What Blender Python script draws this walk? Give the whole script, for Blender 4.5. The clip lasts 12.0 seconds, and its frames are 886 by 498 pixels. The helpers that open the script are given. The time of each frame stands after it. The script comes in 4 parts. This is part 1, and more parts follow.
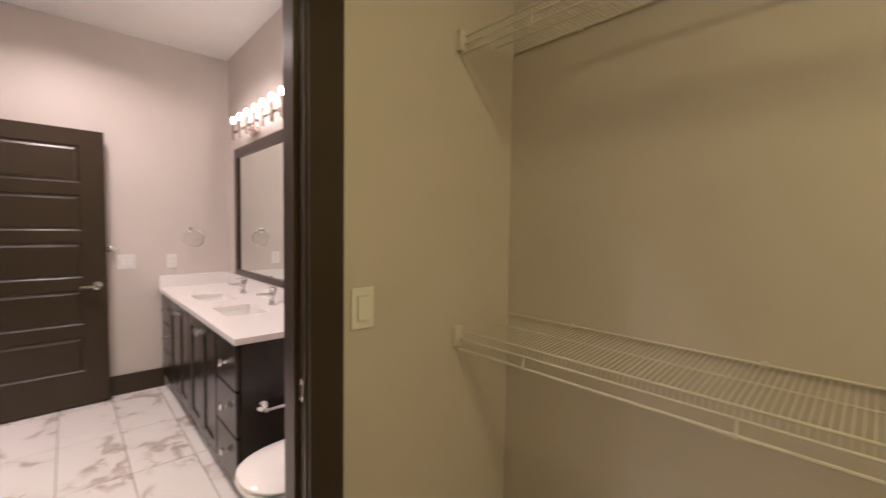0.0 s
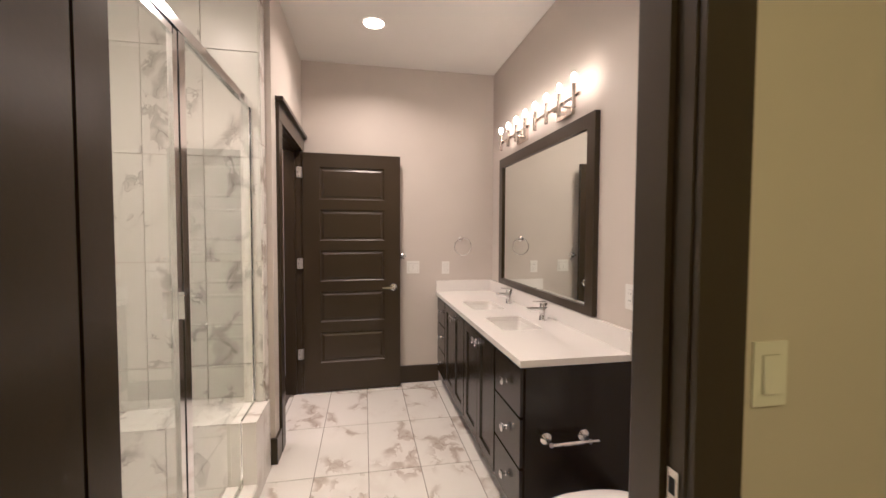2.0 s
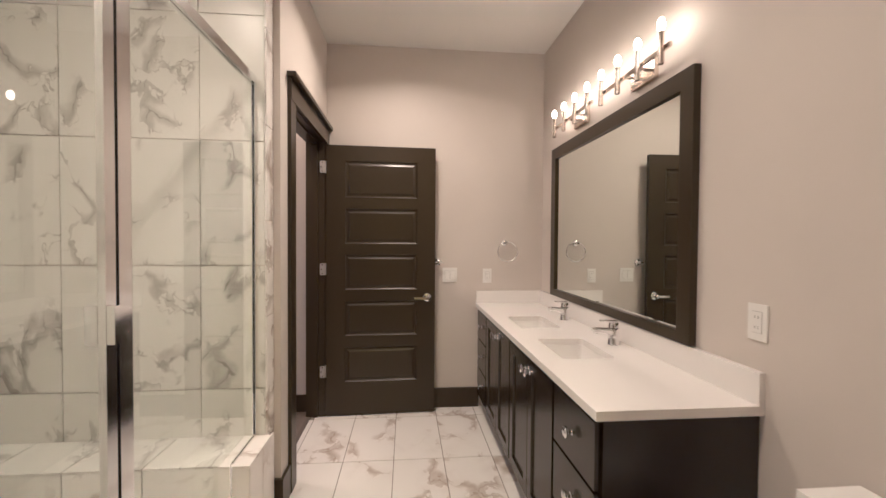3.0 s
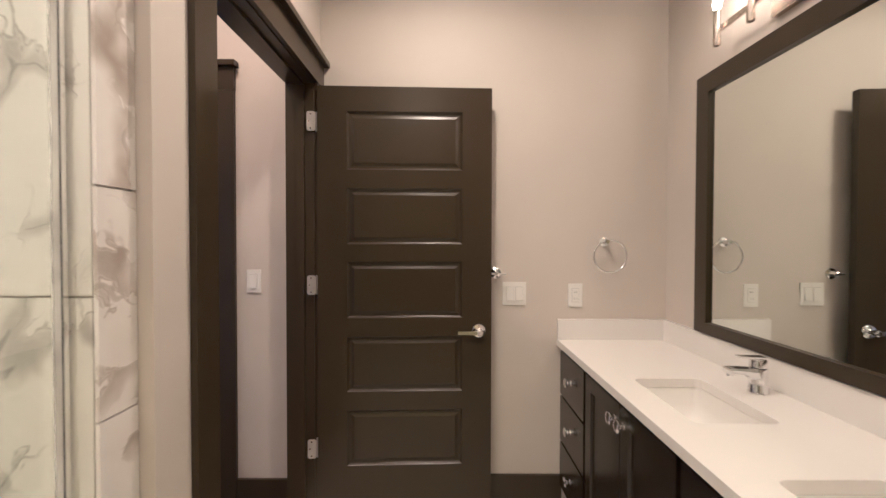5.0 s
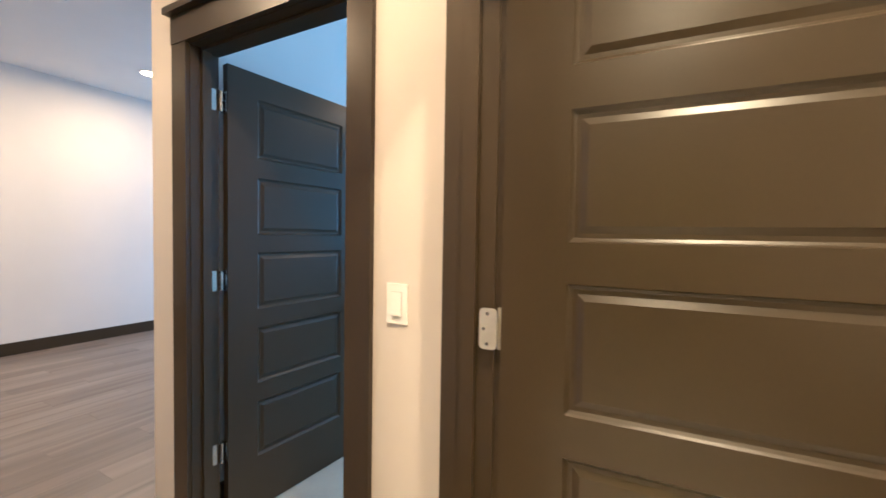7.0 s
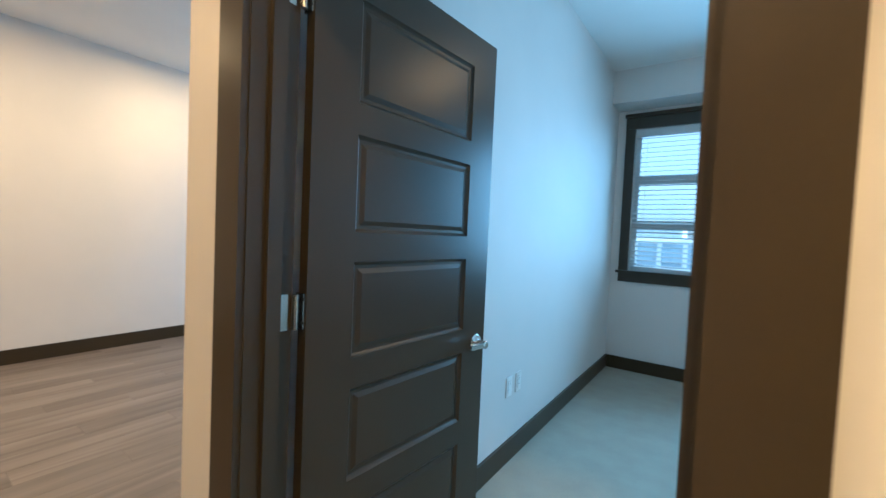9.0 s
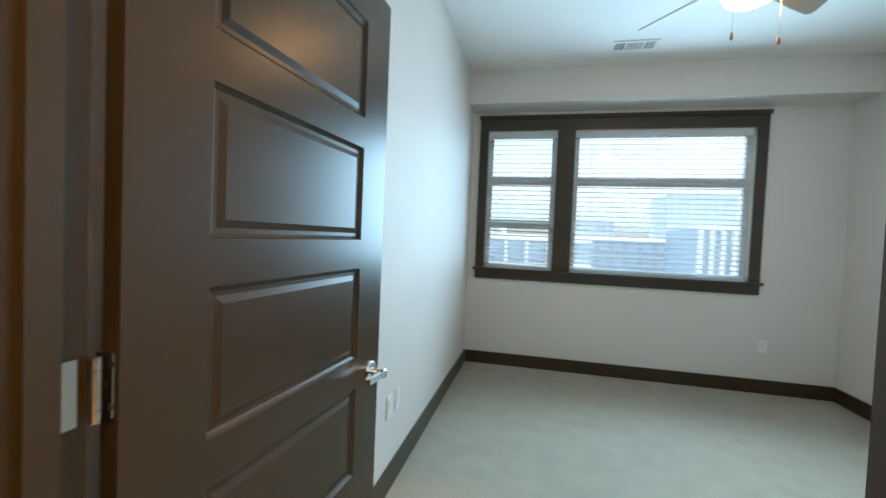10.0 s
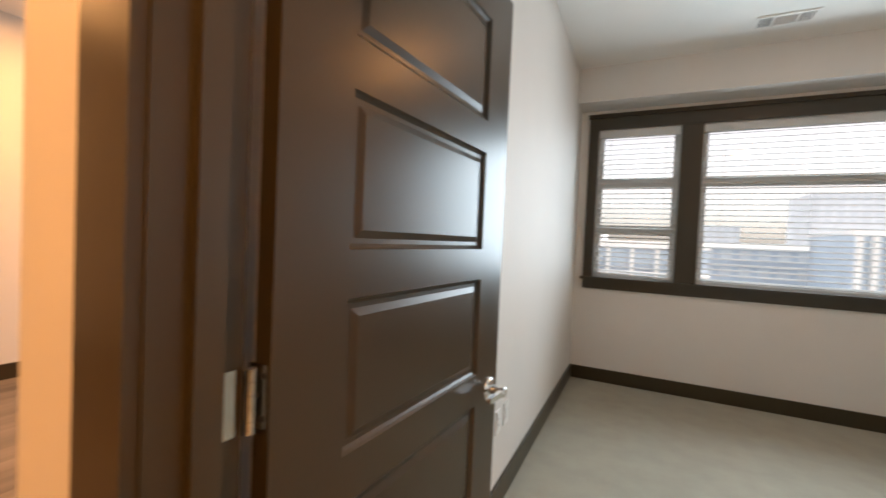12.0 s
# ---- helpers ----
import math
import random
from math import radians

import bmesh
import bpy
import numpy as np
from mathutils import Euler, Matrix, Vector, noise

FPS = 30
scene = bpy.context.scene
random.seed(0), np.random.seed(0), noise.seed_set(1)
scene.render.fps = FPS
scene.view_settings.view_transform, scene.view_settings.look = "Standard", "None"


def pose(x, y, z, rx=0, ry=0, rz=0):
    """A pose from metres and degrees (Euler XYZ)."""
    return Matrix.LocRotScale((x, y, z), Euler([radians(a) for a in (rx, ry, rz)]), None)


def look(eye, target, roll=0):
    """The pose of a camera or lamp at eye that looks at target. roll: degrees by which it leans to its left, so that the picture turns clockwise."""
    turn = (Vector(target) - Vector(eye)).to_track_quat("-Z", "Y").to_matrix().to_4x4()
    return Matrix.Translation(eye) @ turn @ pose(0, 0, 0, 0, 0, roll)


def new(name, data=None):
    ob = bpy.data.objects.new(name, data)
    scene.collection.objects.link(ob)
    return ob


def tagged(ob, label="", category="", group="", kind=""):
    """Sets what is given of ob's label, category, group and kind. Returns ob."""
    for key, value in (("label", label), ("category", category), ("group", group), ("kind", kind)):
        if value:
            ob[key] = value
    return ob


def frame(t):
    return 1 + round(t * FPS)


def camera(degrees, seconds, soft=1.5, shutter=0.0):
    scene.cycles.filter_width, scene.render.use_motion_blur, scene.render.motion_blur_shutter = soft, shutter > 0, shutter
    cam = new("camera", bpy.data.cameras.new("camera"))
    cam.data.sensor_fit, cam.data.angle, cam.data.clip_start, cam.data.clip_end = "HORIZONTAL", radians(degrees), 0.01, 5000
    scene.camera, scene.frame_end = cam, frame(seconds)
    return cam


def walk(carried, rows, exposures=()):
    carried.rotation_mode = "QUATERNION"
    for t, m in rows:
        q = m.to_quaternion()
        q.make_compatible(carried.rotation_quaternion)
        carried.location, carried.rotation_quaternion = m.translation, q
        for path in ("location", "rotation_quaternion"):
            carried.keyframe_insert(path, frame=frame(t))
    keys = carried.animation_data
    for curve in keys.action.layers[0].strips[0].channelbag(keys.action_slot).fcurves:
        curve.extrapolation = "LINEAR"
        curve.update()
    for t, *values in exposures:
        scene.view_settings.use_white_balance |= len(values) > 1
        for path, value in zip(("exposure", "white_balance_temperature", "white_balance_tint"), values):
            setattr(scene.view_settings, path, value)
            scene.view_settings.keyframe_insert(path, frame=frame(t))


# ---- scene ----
cam = camera(95.0, 12.0, shutter=0.3)
EXPOSURES = [(0.0, 2.25, 3560, 17), (1.0, 2.27, 3580, 14), (2.5, 2.1, 3590, 11), (4.5, 2.03, 3590, 9), (5.0, 2.15, 3590, 9), (5.5, 2.35, 3590, 7), (6.0, 2.5, 3590, 6), (6.5, 2.98, 3600, 2), (7.0, 3.36, 3900, -2), (7.6, 3.46, 3980, -7),
             (9.3, 3.15, 4150, -9), (10.0, 3.43, 5500, 1), (10.5, 3.4, 6000, 6), (11.0, 3.42, 6250, 10), (11.5, 3.37, 6750, 14), (12.0, 3.3, 7150, 19)]
PATH = [
    (0, (0.202, -0.081, 1.357), (1.56, 1.384, 1.258), 0.8),
    (0.5, (0.157, -0.065, 1.35), (1.114, 1.687, 1.231), 0.5),
    (1, (0.132, -0.008, 1.352), (0.794, 1.876, 1.244), 0.2),
    (1.5, (0.112, 0.135, 1.374), (0.608, 2.071, 1.297), 0.2),
    (2, (0.108, 0.316, 1.378), (0.489, 2.277, 1.297), 0.2),
    (2.5, (0.156, 0.539, 1.359), (0.439, 2.518, 1.291), 0.2),
    (2.7, (0.196, 0.63, 1.338), (0.429, 2.616, 1.294), 0.3),
    (4.3, (0.191, 1.547, 1.337), (0.281, 3.545, 1.29), 0.0),
    (4.5, (0.209, 1.661, 1.327), (0.265, 3.66, 1.288), -0.0),
    (5, (0.192, 1.982, 1.317), (0.19, 3.982, 1.282), 0.1),
    (5.5, (0.147, 2.301, 1.308), (0.042, 4.298, 1.272), 0.1),
    (6, (0.126, 2.578, 1.331), (-0.19, 4.552, 1.272), 0.3),
    (6.5, (0.025, 2.827, 1.322), (-0.583, 4.732, 1.268), 0.5),
    (7, (-0.095, 3.051, 1.316), (-1.044, 4.81, 1.249), 0.9),
    (7.5, (-0.243, 3.237, 1.314), (-1.537, 4.761, 1.254), 1.5),
    (7.7, (-0.326, 3.276, 1.306), (-1.698, 4.73, 1.247), 1.4),
    (9.3, (-1.039, 3.604, 1.316), (-2.009, 5.352, 1.241), 2.6),
    (9.5, (-1.112, 3.648, 1.321), (-1.922, 5.475, 1.249), 2.4),
    (10, (-1.216, 3.724, 1.325), (-1.657, 5.673, 1.263), 2.4),
    (10.5, (-1.225, 3.81, 1.324), (-1.373, 5.804, 1.285), 2.4),
    (11, (-1.208, 3.829, 1.346), (-1.269, 5.828, 1.344), 2.3),
    (11.5, (-1.247, 3.826, 1.339), (-1.592, 5.796, 1.329), 2.3),
    (12, (-1.316, 3.77, 1.33), (-2.193, 5.567, 1.278), 2.5),
]
walk(cam, [(t, look(eye, target, roll)) for t, eye, target, roll in PATH], EXPOSURES)

# ---- world, sun and lamps ----
world = bpy.data.worlds.new("sky")
scene.world = world
world.use_nodes = True
wn = world.node_tree.nodes
sky = wn.new("ShaderNodeTexSky")
sky.sky_type = "NISHITA"
sky.sun_disc = False
sky.sun_elevation = radians(50)
sky.sun_rotation = radians(90)
sky.dust_density = 2.2
sky.air_density = 1.0
wn["Background"].inputs["Strength"].default_value = 0.030
overcast = wn.new("ShaderNodeHueSaturation")
overcast.inputs["Saturation"].default_value = 0.32
world.node_tree.links.new(sky.outputs["Color"], overcast.inputs["Color"])
world.node_tree.links.new(overcast.outputs["Color"], wn["Background"].inputs["Color"])

WARM = (1.0, 0.525, 0.185)


def lamp(name, kind, place, power, color=WARM, size=0.05, aim=None, size_y=None, spread=180):
    data = bpy.data.lights.new(name, kind)
    data.energy, data.color = power, color
    if kind == "AREA":
        data.size = size
        data.spread = radians(spread)
        if size_y:
            data.shape, data.size_y = "RECTANGLE", size_y
        else:
            data.shape = "DISK"
    elif kind == "SUN":
        data.angle = size
    else:
        data.shadow_soft_size = size
    ob = new(name, data)
    ob.matrix_world = look(place, aim or (place[0], place[1] + 0.001, place[2] - 1))
    return ob


lamp("sun", "SUN", (0, 60, 60), 1.1, (1, 0.96, 0.9), radians(12), aim=(-1.0, 60, 58.7))
BULB_Y = [2.333 + 0.167 * k for k in range(8)]
BULB_X, BULB_Z = 1.205, 2.205
SOFT = (1.0, 0.49, 0.17)
lamp("downlight_glow", "AREA", (0.18, 3.25, 2.826), 5.0, size=0.15, spread=145)
lamp("downlight_glow", "AREA", (0.10, 1.72, 2.826), 5.0, size=0.15, spread=145)
lamp("shower_glow", "AREA", (-0.88, 1.72, 2.826), 3.2, size=0.13, spread=165)
lamp("closet_glow", "AREA", (0.3, -0.9, 2.80), 7.8, (1.0, 0.525, 0.078), size=0.3)
lamp("living_glow", "AREA", (-4.97, 3.47, 2.986), 5.4, SOFT, size=0.13, spread=178)
# added lamp with no visible fixture, brightens living room and hall
lamp("living_glow", "AREA", (-2.6, 2.6, 2.986), 5.4, SOFT, size=0.13, spread=178)
lamp("living_glow", "AREA", (-4.98, 5.42, 2.986), 5.5, SOFT, size=0.13, spread=178)
# unseen hall lamp, place assumed, brightens the hall walls
lamp("hall_glow", "AREA", (-0.80, 3.16, 2.986), 4.6, SOFT, size=0.13, spread=165)
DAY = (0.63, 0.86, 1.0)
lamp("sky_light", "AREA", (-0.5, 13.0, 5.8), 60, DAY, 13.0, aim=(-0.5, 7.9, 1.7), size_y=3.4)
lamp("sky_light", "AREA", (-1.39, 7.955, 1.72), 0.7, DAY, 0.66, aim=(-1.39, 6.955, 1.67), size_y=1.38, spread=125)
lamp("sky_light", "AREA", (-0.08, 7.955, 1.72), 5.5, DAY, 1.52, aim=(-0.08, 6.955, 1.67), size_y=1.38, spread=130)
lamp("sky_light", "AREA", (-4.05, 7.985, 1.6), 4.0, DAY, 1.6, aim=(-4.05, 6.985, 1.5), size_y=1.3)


# ---- materials ----
def material(name, color, rough=0.5, metal=0.0, spots=0.06, scale=6.0, grain=0.0, grain_scale=300.0, bump=0.0, bump_scale=200.0, coat=0.0, each=0.0, spec=0.5):
    m = bpy.data.materials.new(name)
    m.use_nodes = True
    n, l = m.node_tree.nodes, m.node_tree.links
    b = n["Principled BSDF"]
    b.inputs["Metallic"].default_value = metal
    b.inputs["Roughness"].default_value = rough
    b.inputs["Coat Weight"].default_value = coat
    b.inputs["Specular IOR Level"].default_value = spec
    tc = n.new("ShaderNodeTexCoord")
    big = n.new("ShaderNodeTexNoise")
    big.inputs["Scale"].default_value = scale
    big.inputs["Detail"].default_value = 4
    l.new(tc.outputs["Object"], big.inputs["Vector"])
    small = n.new("ShaderNodeTexNoise")
    small.inputs["Scale"].default_value = grain_scale
    small.inputs["Detail"].default_value = 2
    l.new(tc.outputs["Object"], small.inputs["Vector"])
    mix = n.new("ShaderNodeMath")
    mix.operation = "MULTIPLY_ADD"
    l.new(small.outputs["Fac"], mix.inputs[0])
    mix.inputs[1].default_value = grain / max(spots, 1e-3)
    l.new(big.outputs["Fac"], mix.inputs[2])
    rm = n.new("ShaderNodeMapRange")
    rm.inputs["From Min"].default_value = 0.3
    rm.inputs["From Max"].default_value = 0.7 + grain / max(spots, 1e-3)
    rm.inputs["To Min"].default_value = 1 - spots
    rm.inputs["To Max"].default_value = 1 + spots
    l.new(mix.outputs[0], rm.inputs["Value"])
    last = rm.outputs["Result"]
    if each:
        info = n.new("ShaderNodeObjectInfo")
        em = n.new("ShaderNodeMapRange")
        em.inputs["To Min"].default_value = 1 - each
        em.inputs["To Max"].default_value = 1 + each
        l.new(info.outputs["Random"], em.inputs["Value"])
        mu = n.new("ShaderNodeMath")
        mu.operation = "MULTIPLY"
        l.new(last, mu.inputs[0])
        l.new(em.outputs["Result"], mu.inputs[1])
        last = mu.outputs[0]
    vm = n.new("ShaderNodeVectorMath")
    vm.operation = "SCALE"
    vm.inputs[0].default_value = color
    l.new(last, vm.inputs["Scale"])
    l.new(vm.outputs["Vector"], b.inputs["Base Color"])
    rr = n.new("ShaderNodeMapRange")
    rr.inputs["To Min"].default_value = rough * 0.93
    rr.inputs["To Max"].default_value = min(rough * 1.07, 1)
    l.new(big.outputs["Fac"], rr.inputs["Value"])
    l.new(rr.outputs["Result"], b.inputs["Roughness"])
    if bump:
        bn = n.new("ShaderNodeTexNoise")
        bn.inputs["Scale"].default_value = bump_scale
        bn.inputs["Detail"].default_value = 3
        l.new(tc.outputs["Object"], bn.inputs["Vector"])
        bp = n.new("ShaderNodeBump")
        bp.inputs["Strength"].default_value = bump
        bp.inputs["Distance"].default_value = 0.002
        l.new(bn.outputs["Fac"], bp.inputs["Height"])
        l.new(bp.outputs["Normal"], b.inputs["Normal"])
    return m


def marble(name, vein=(0.36, 0.31, 0.27), base=(0.80, 0.775, 0.74), rough=0.16, amount=1.0, reach=0.22, mist=0.14, blotch=6.5, scale=2.6, blot=0.42, lo=0.42, hi=0.56):
    """White porcelain with grey-brown cloudy veins; each tile has its own part of the stone."""
    m = bpy.data.materials.new(name)
    m.use_nodes = True
    n, l = m.node_tree.nodes, m.node_tree.links
    b = n["Principled BSDF"]
    b.inputs["Roughness"].default_value = rough
    tc = n.new("ShaderNodeTexCoord")
    info = n.new("ShaderNodeObjectInfo")
    shift = n.new("ShaderNodeVectorMath")
    shift.operation = "SCALE"
    shift.inputs[0].default_value = (37.0, 91.0, 53.0)
    l.new(info.outputs["Random"], shift.inputs["Scale"])
    add = n.new("ShaderNodeVectorMath")
    l.new(tc.outputs["Object"], add.inputs[0])
    l.new(shift.outputs["Vector"], add.inputs[1])
    mp = n.new("ShaderNodeMapping")
    mp.inputs["Rotation"].default_value = (0.5, 0.6, 0.7)
    mp.inputs["Scale"].default_value = (1.1, 0.8, 0.85)
    l.new(add.outputs["Vector"], mp.inputs["Vector"])

    def step(value, lo, hi, a=0.0, b=1.0):
        r = n.new("ShaderNodeMapRange")
        r.interpolation_type = "SMOOTHSTEP"
        for key, v in (("From Min", lo), ("From Max", hi), ("To Min", a), ("To Max", b)):
            r.inputs[key].default_value = v
        l.new(value, r.inputs["Value"])
        return r.outputs["Result"]

    def calc(op, a, b):
        r = n.new("ShaderNodeMath")
        r.operation = op
        for k, v in enumerate((a, b)):
            if isinstance(v, float):
                r.inputs[k].default_value = v
            else:
                l.new(v, r.inputs[k])
        return r.outputs[0]

    def noise(size, detail, source):
        t = n.new("ShaderNodeTexNoise")
        t.inputs["Scale"].default_value = size
        t.inputs["Detail"].default_value = detail
        l.new(source, t.inputs["Vector"])
        return t

    warp = noise(3.0, 4, mp.outputs["Vector"])
    centre = n.new("ShaderNodeVectorMath")
    centre.operation = "MULTIPLY_ADD"
    l.new(warp.outputs["Color"], centre.inputs[0])
    centre.inputs[1].default_value = (0.42, 0.42, 0.42)
    l.new(mp.outputs["Vector"], centre.inputs[2])
    cells = n.new("ShaderNodeTexVoronoi")
    cells.feature = "DISTANCE_TO_EDGE"
    cells.inputs["Scale"].default_value = scale
    l.new(centre.outputs["Vector"], cells.inputs["Vector"])
    fine = noise(13.0, 6, mp.outputs["Vector"]).outputs["Fac"]
    f = noise(blotch, 5, centre.outputs["Vector"]).outputs["Fac"]
    far = calc("ADD", cells.outputs["Distance"], calc("MULTIPLY", calc("SUBTRACT", fine, 0.5), 0.09))
    mask = step(noise(1.9, 2, mp.outputs["Vector"]).outputs["Fac"], lo, hi)
    thin = calc("MULTIPLY", step(far, 0.0, 0.020, 0.78, 0.0), step(f, 0.40, 0.56))
    patch = calc("MULTIPLY", step(f, 0.50, 0.535), step(far, 0.02, reach, blot, 0.0))
    patch = calc("MULTIPLY", patch, step(fine, 0.3, 0.7, 0.65, 1.2))
    rim = calc("MULTIPLY", step(calc("ABSOLUTE", calc("SUBTRACT", f, 0.515), 0.0), 0.0, 0.012, 0.68, 0.0), step(far, 0.04, 0.2, 1.0, 0.0))
    haze = calc("MULTIPLY", step(far, 0.0, 0.34, mist, 0.0), step(fine, 0.3, 0.65))
    am = n.new("ShaderNodeMath")
    am.operation = "MULTIPLY"
    l.new(calc("MULTIPLY", calc("MAXIMUM", calc("MAXIMUM", calc("MAXIMUM", thin, patch), rim), haze), mask), am.inputs[0])
    am.inputs[1].default_value = amount
    mix = n.new("ShaderNodeMix")
    mix.data_type = "RGBA"
    l.new(am.outputs[0], mix.inputs["Factor"])
    mix.inputs["A"].default_value = (*base, 1)
    mix.inputs["B"].default_value = (*vein, 1)
    l.new(mix.outputs["Result"], b.inputs["Base Color"])
    return m


def planks(name):
    """Grey-brown wood-look vinyl: streaks along the plank, a tone for each plank."""
    m = bpy.data.materials.new(name)
    m.use_nodes = True
    n, l = m.node_tree.nodes, m.node_tree.links
    b = n["Principled BSDF"]
    b.inputs["Roughness"].default_value = 0.42
    tc = n.new("ShaderNodeTexCoord")
    info = n.new("ShaderNodeObjectInfo")
    off = n.new("ShaderNodeVectorMath")
    off.operation = "SCALE"
    off.inputs[0].default_value = (13.0, 29.0, 7.0)
    l.new(info.outputs["Random"], off.inputs["Scale"])
    add = n.new("ShaderNodeVectorMath")
    l.new(tc.outputs["Object"], add.inputs[0])
    l.new(off.outputs["Vector"], add.inputs[1])
    mp = n.new("ShaderNodeMapping")
    mp.inputs["Scale"].default_value = (10, 0.75, 1)
    l.new(add.outputs["Vector"], mp.inputs["Vector"])
    t = n.new("ShaderNodeTexNoise")
    t.inputs["Scale"].default_value = 1.0
    t.inputs["Detail"].default_value = 6
    t.inputs["Distortion"].default_value = 0.6
    l.new(mp.outputs["Vector"], t.inputs["Vector"])
    ramp = n.new("ShaderNodeValToRGB")
    ramp.color_ramp.elements[0].position, ramp.color_ramp.elements[0].color = 0.30, (0.112, 0.090, 0.074, 1)
    ramp.color_ramp.elements[1].position, ramp.color_ramp.elements[1].color = 0.74, (0.235, 0.200, 0.170, 1)
    l.new(t.outputs["Fac"], ramp.inputs["Fac"])
    em = n.new("ShaderNodeMapRange")
    em.inputs["To Min"].default_value, em.inputs["To Max"].default_value = 0.88, 1.12
    l.new(info.outputs["Random"], em.inputs["Value"])
    vm = n.new("ShaderNodeVectorMath")
    vm.operation = "SCALE"
    l.new(ramp.outputs["Color"], vm.inputs[0])
    l.new(em.outputs["Result"], vm.inputs["Scale"])
    l.new(vm.outputs["Vector"], b.inputs["Base Color"])
    bp = n.new("ShaderNodeBump")
    bp.inputs["Strength"].default_value = 0.045
    bp.inputs["Distance"].default_value = 0.001
    l.new(t.outputs["Fac"], bp.inputs["Height"])
    l.new(bp.outputs["Normal"], b.inputs["Normal"])
    return m


def glow(name, color, strength):
    m = bpy.data.materials.new(name)
    m.use_nodes = True
    b = m.node_tree.nodes["Principled BSDF"]
    b.inputs["Base Color"].default_value = (0.8, 0.8, 0.8, 1)
    b.inputs["Emission Color"].default_value = (*color, 1)
    b.inputs["Emission Strength"].default_value = strength
    return m


def clear(name, tint=(1, 1, 1), rough=0.0):
    m = bpy.data.materials.new(name)
    m.use_nodes = True
    b = m.node_tree.nodes["Principled BSDF"]
    b.inputs["Base Color"].default_value = (*tint, 1)
    b.inputs["Roughness"].default_value = rough
    b.inputs["Transmission Weight"].default_value = 1.0
    b.inputs["IOR"].default_value = 1.45
    return m


M_WALL = material("wall_paint", (0.60, 0.555, 0.50), 0.62, spots=0.025, scale=2.0, bump=0.10, bump_scale=260)
# wall paint lightened so bedroom and living room walls look better lit
M_ROOM = material("lightened_wall_paint", (0.68, 0.65, 0.61), 0.62, spots=0.025, scale=2.0, bump=0.10, bump_scale=260)
M_CEIL = material("ceiling_paint", (0.80, 0.785, 0.75), 0.8, spots=0.02, scale=2.0, bump=0.08, bump_scale=220)
M_DARK = material("dark_brown_paint", (0.0375, 0.0268, 0.0122), 0.305, spec=0.42, spots=0.10, scale=3.0, grain=0.05, grain_scale=120, bump=0.05, bump_scale=90)
M_CAB = material("espresso_cabinet_paint", (0.016, 0.0120, 0.0080), 0.24, spots=0.12, scale=4.0, grain=0.06, grain_scale=90, bump=0.03, bump_scale=110)
M_QUARTZ = material("white_quartz", (0.80, 0.775, 0.745), 0.14, spots=0.02, scale=9, grain=0.03, grain_scale=500)
M_CERAMIC = material("white_ceramic", (0.82, 0.80, 0.77), 0.08, spots=0.01, scale=3)
M_CHROME = material("chrome", (0.88, 0.88, 0.89), 0.11, metal=1.0, spots=0.02, scale=8)
M_NICKEL = material("brushed_nickel", (0.62, 0.56, 0.49), 0.24, metal=1.0, spots=0.05, scale=20, grain=0.05, grain_scale=400)
M_STEEL = material("hinge_nickel", (0.58, 0.54, 0.48), 0.24, metal=1.0, spots=0.06, scale=30)
M_SATIN = material("satin_hinge_plate", (0.62, 0.60, 0.56), 0.42, metal=0.8, spots=0.05, scale=30)
M_PLATE = material("white_plastic", (0.80, 0.785, 0.75), 0.35, spots=0.015, scale=8)
M_WIRE = material("white_coated_wire", (0.66, 0.63, 0.56), 0.4, spots=0.04, scale=20)
M_GROUT = material("grey_grout", (0.22, 0.20, 0.175), 0.9, spots=0.12, scale=30, bump=0.3, bump_scale=400)
M_TILE = marble("marble_tile", vein=(0.34, 0.265, 0.205), scale=3.2, reach=0.17, blot=0.62, lo=0.44, hi=0.54)
M_WTILE = marble("marble_wall_tile", vein=(0.20, 0.19, 0.165), base=(0.71, 0.705, 0.645), rough=0.3, reach=0.12, mist=0.05, blotch=5.2, scale=3.3, blot=0.5, lo=0.47, hi=0.53)
M_STRIP = marble("marble_edge_tile", vein=(0.33, 0.28, 0.23), rough=0.16, scale=4.0, blot=0.75, lo=0.36, hi=0.44)
M_CARPET = material("grey_carpet", (0.365, 0.352, 0.292), 0.95, spots=0.20, scale=7.0, grain=0.22, grain_scale=210, bump=1.0, bump_scale=170, spec=0.1)
M_PLANK = planks("wood_plank")
# street colour is greyed to hold the haze of distance
M_GROUND = material("haze_tinted_street", (0.36, 0.38, 0.40), 0.9, spots=0.2, scale=0.05)
M_SUB = material("plank_joint", (0.03, 0.025, 0.02), 0.9)
M_MIRROR = material("mirror_silver", (0.80, 0.83, 0.785), 0.006, metal=1.0, spots=0.004)
M_GLASS = clear("clear_glass", (0.97, 0.99, 0.98))
M_BULB = glow("bulb_glow", WARM, 18.0)
M_CAN = glow("downlight_lens", WARM, 4.8)
M_FANGLOW = glow("fan_lens_glow", (1.0, 0.46, 0.14), 6.5)
M_BLIND = material("blind_slat", (0.66, 0.66, 0.65), 0.5, spots=0.03, scale=10)
nt = M_BLIND.node_tree
thin = nt.nodes.new("ShaderNodeBsdfTranslucent")
thin.inputs["Color"].default_value = (0.5, 0.5, 0.5, 1)
both = nt.nodes.new("ShaderNodeMixShader")
both.inputs[0].default_value = 0.12
nt.links.new(nt.nodes["Principled BSDF"].outputs[0], both.inputs[1])
nt.links.new(thin.outputs[0], both.inputs[2])
nt.links.new(both.outputs[0], nt.nodes["Material Output"].inputs[0])
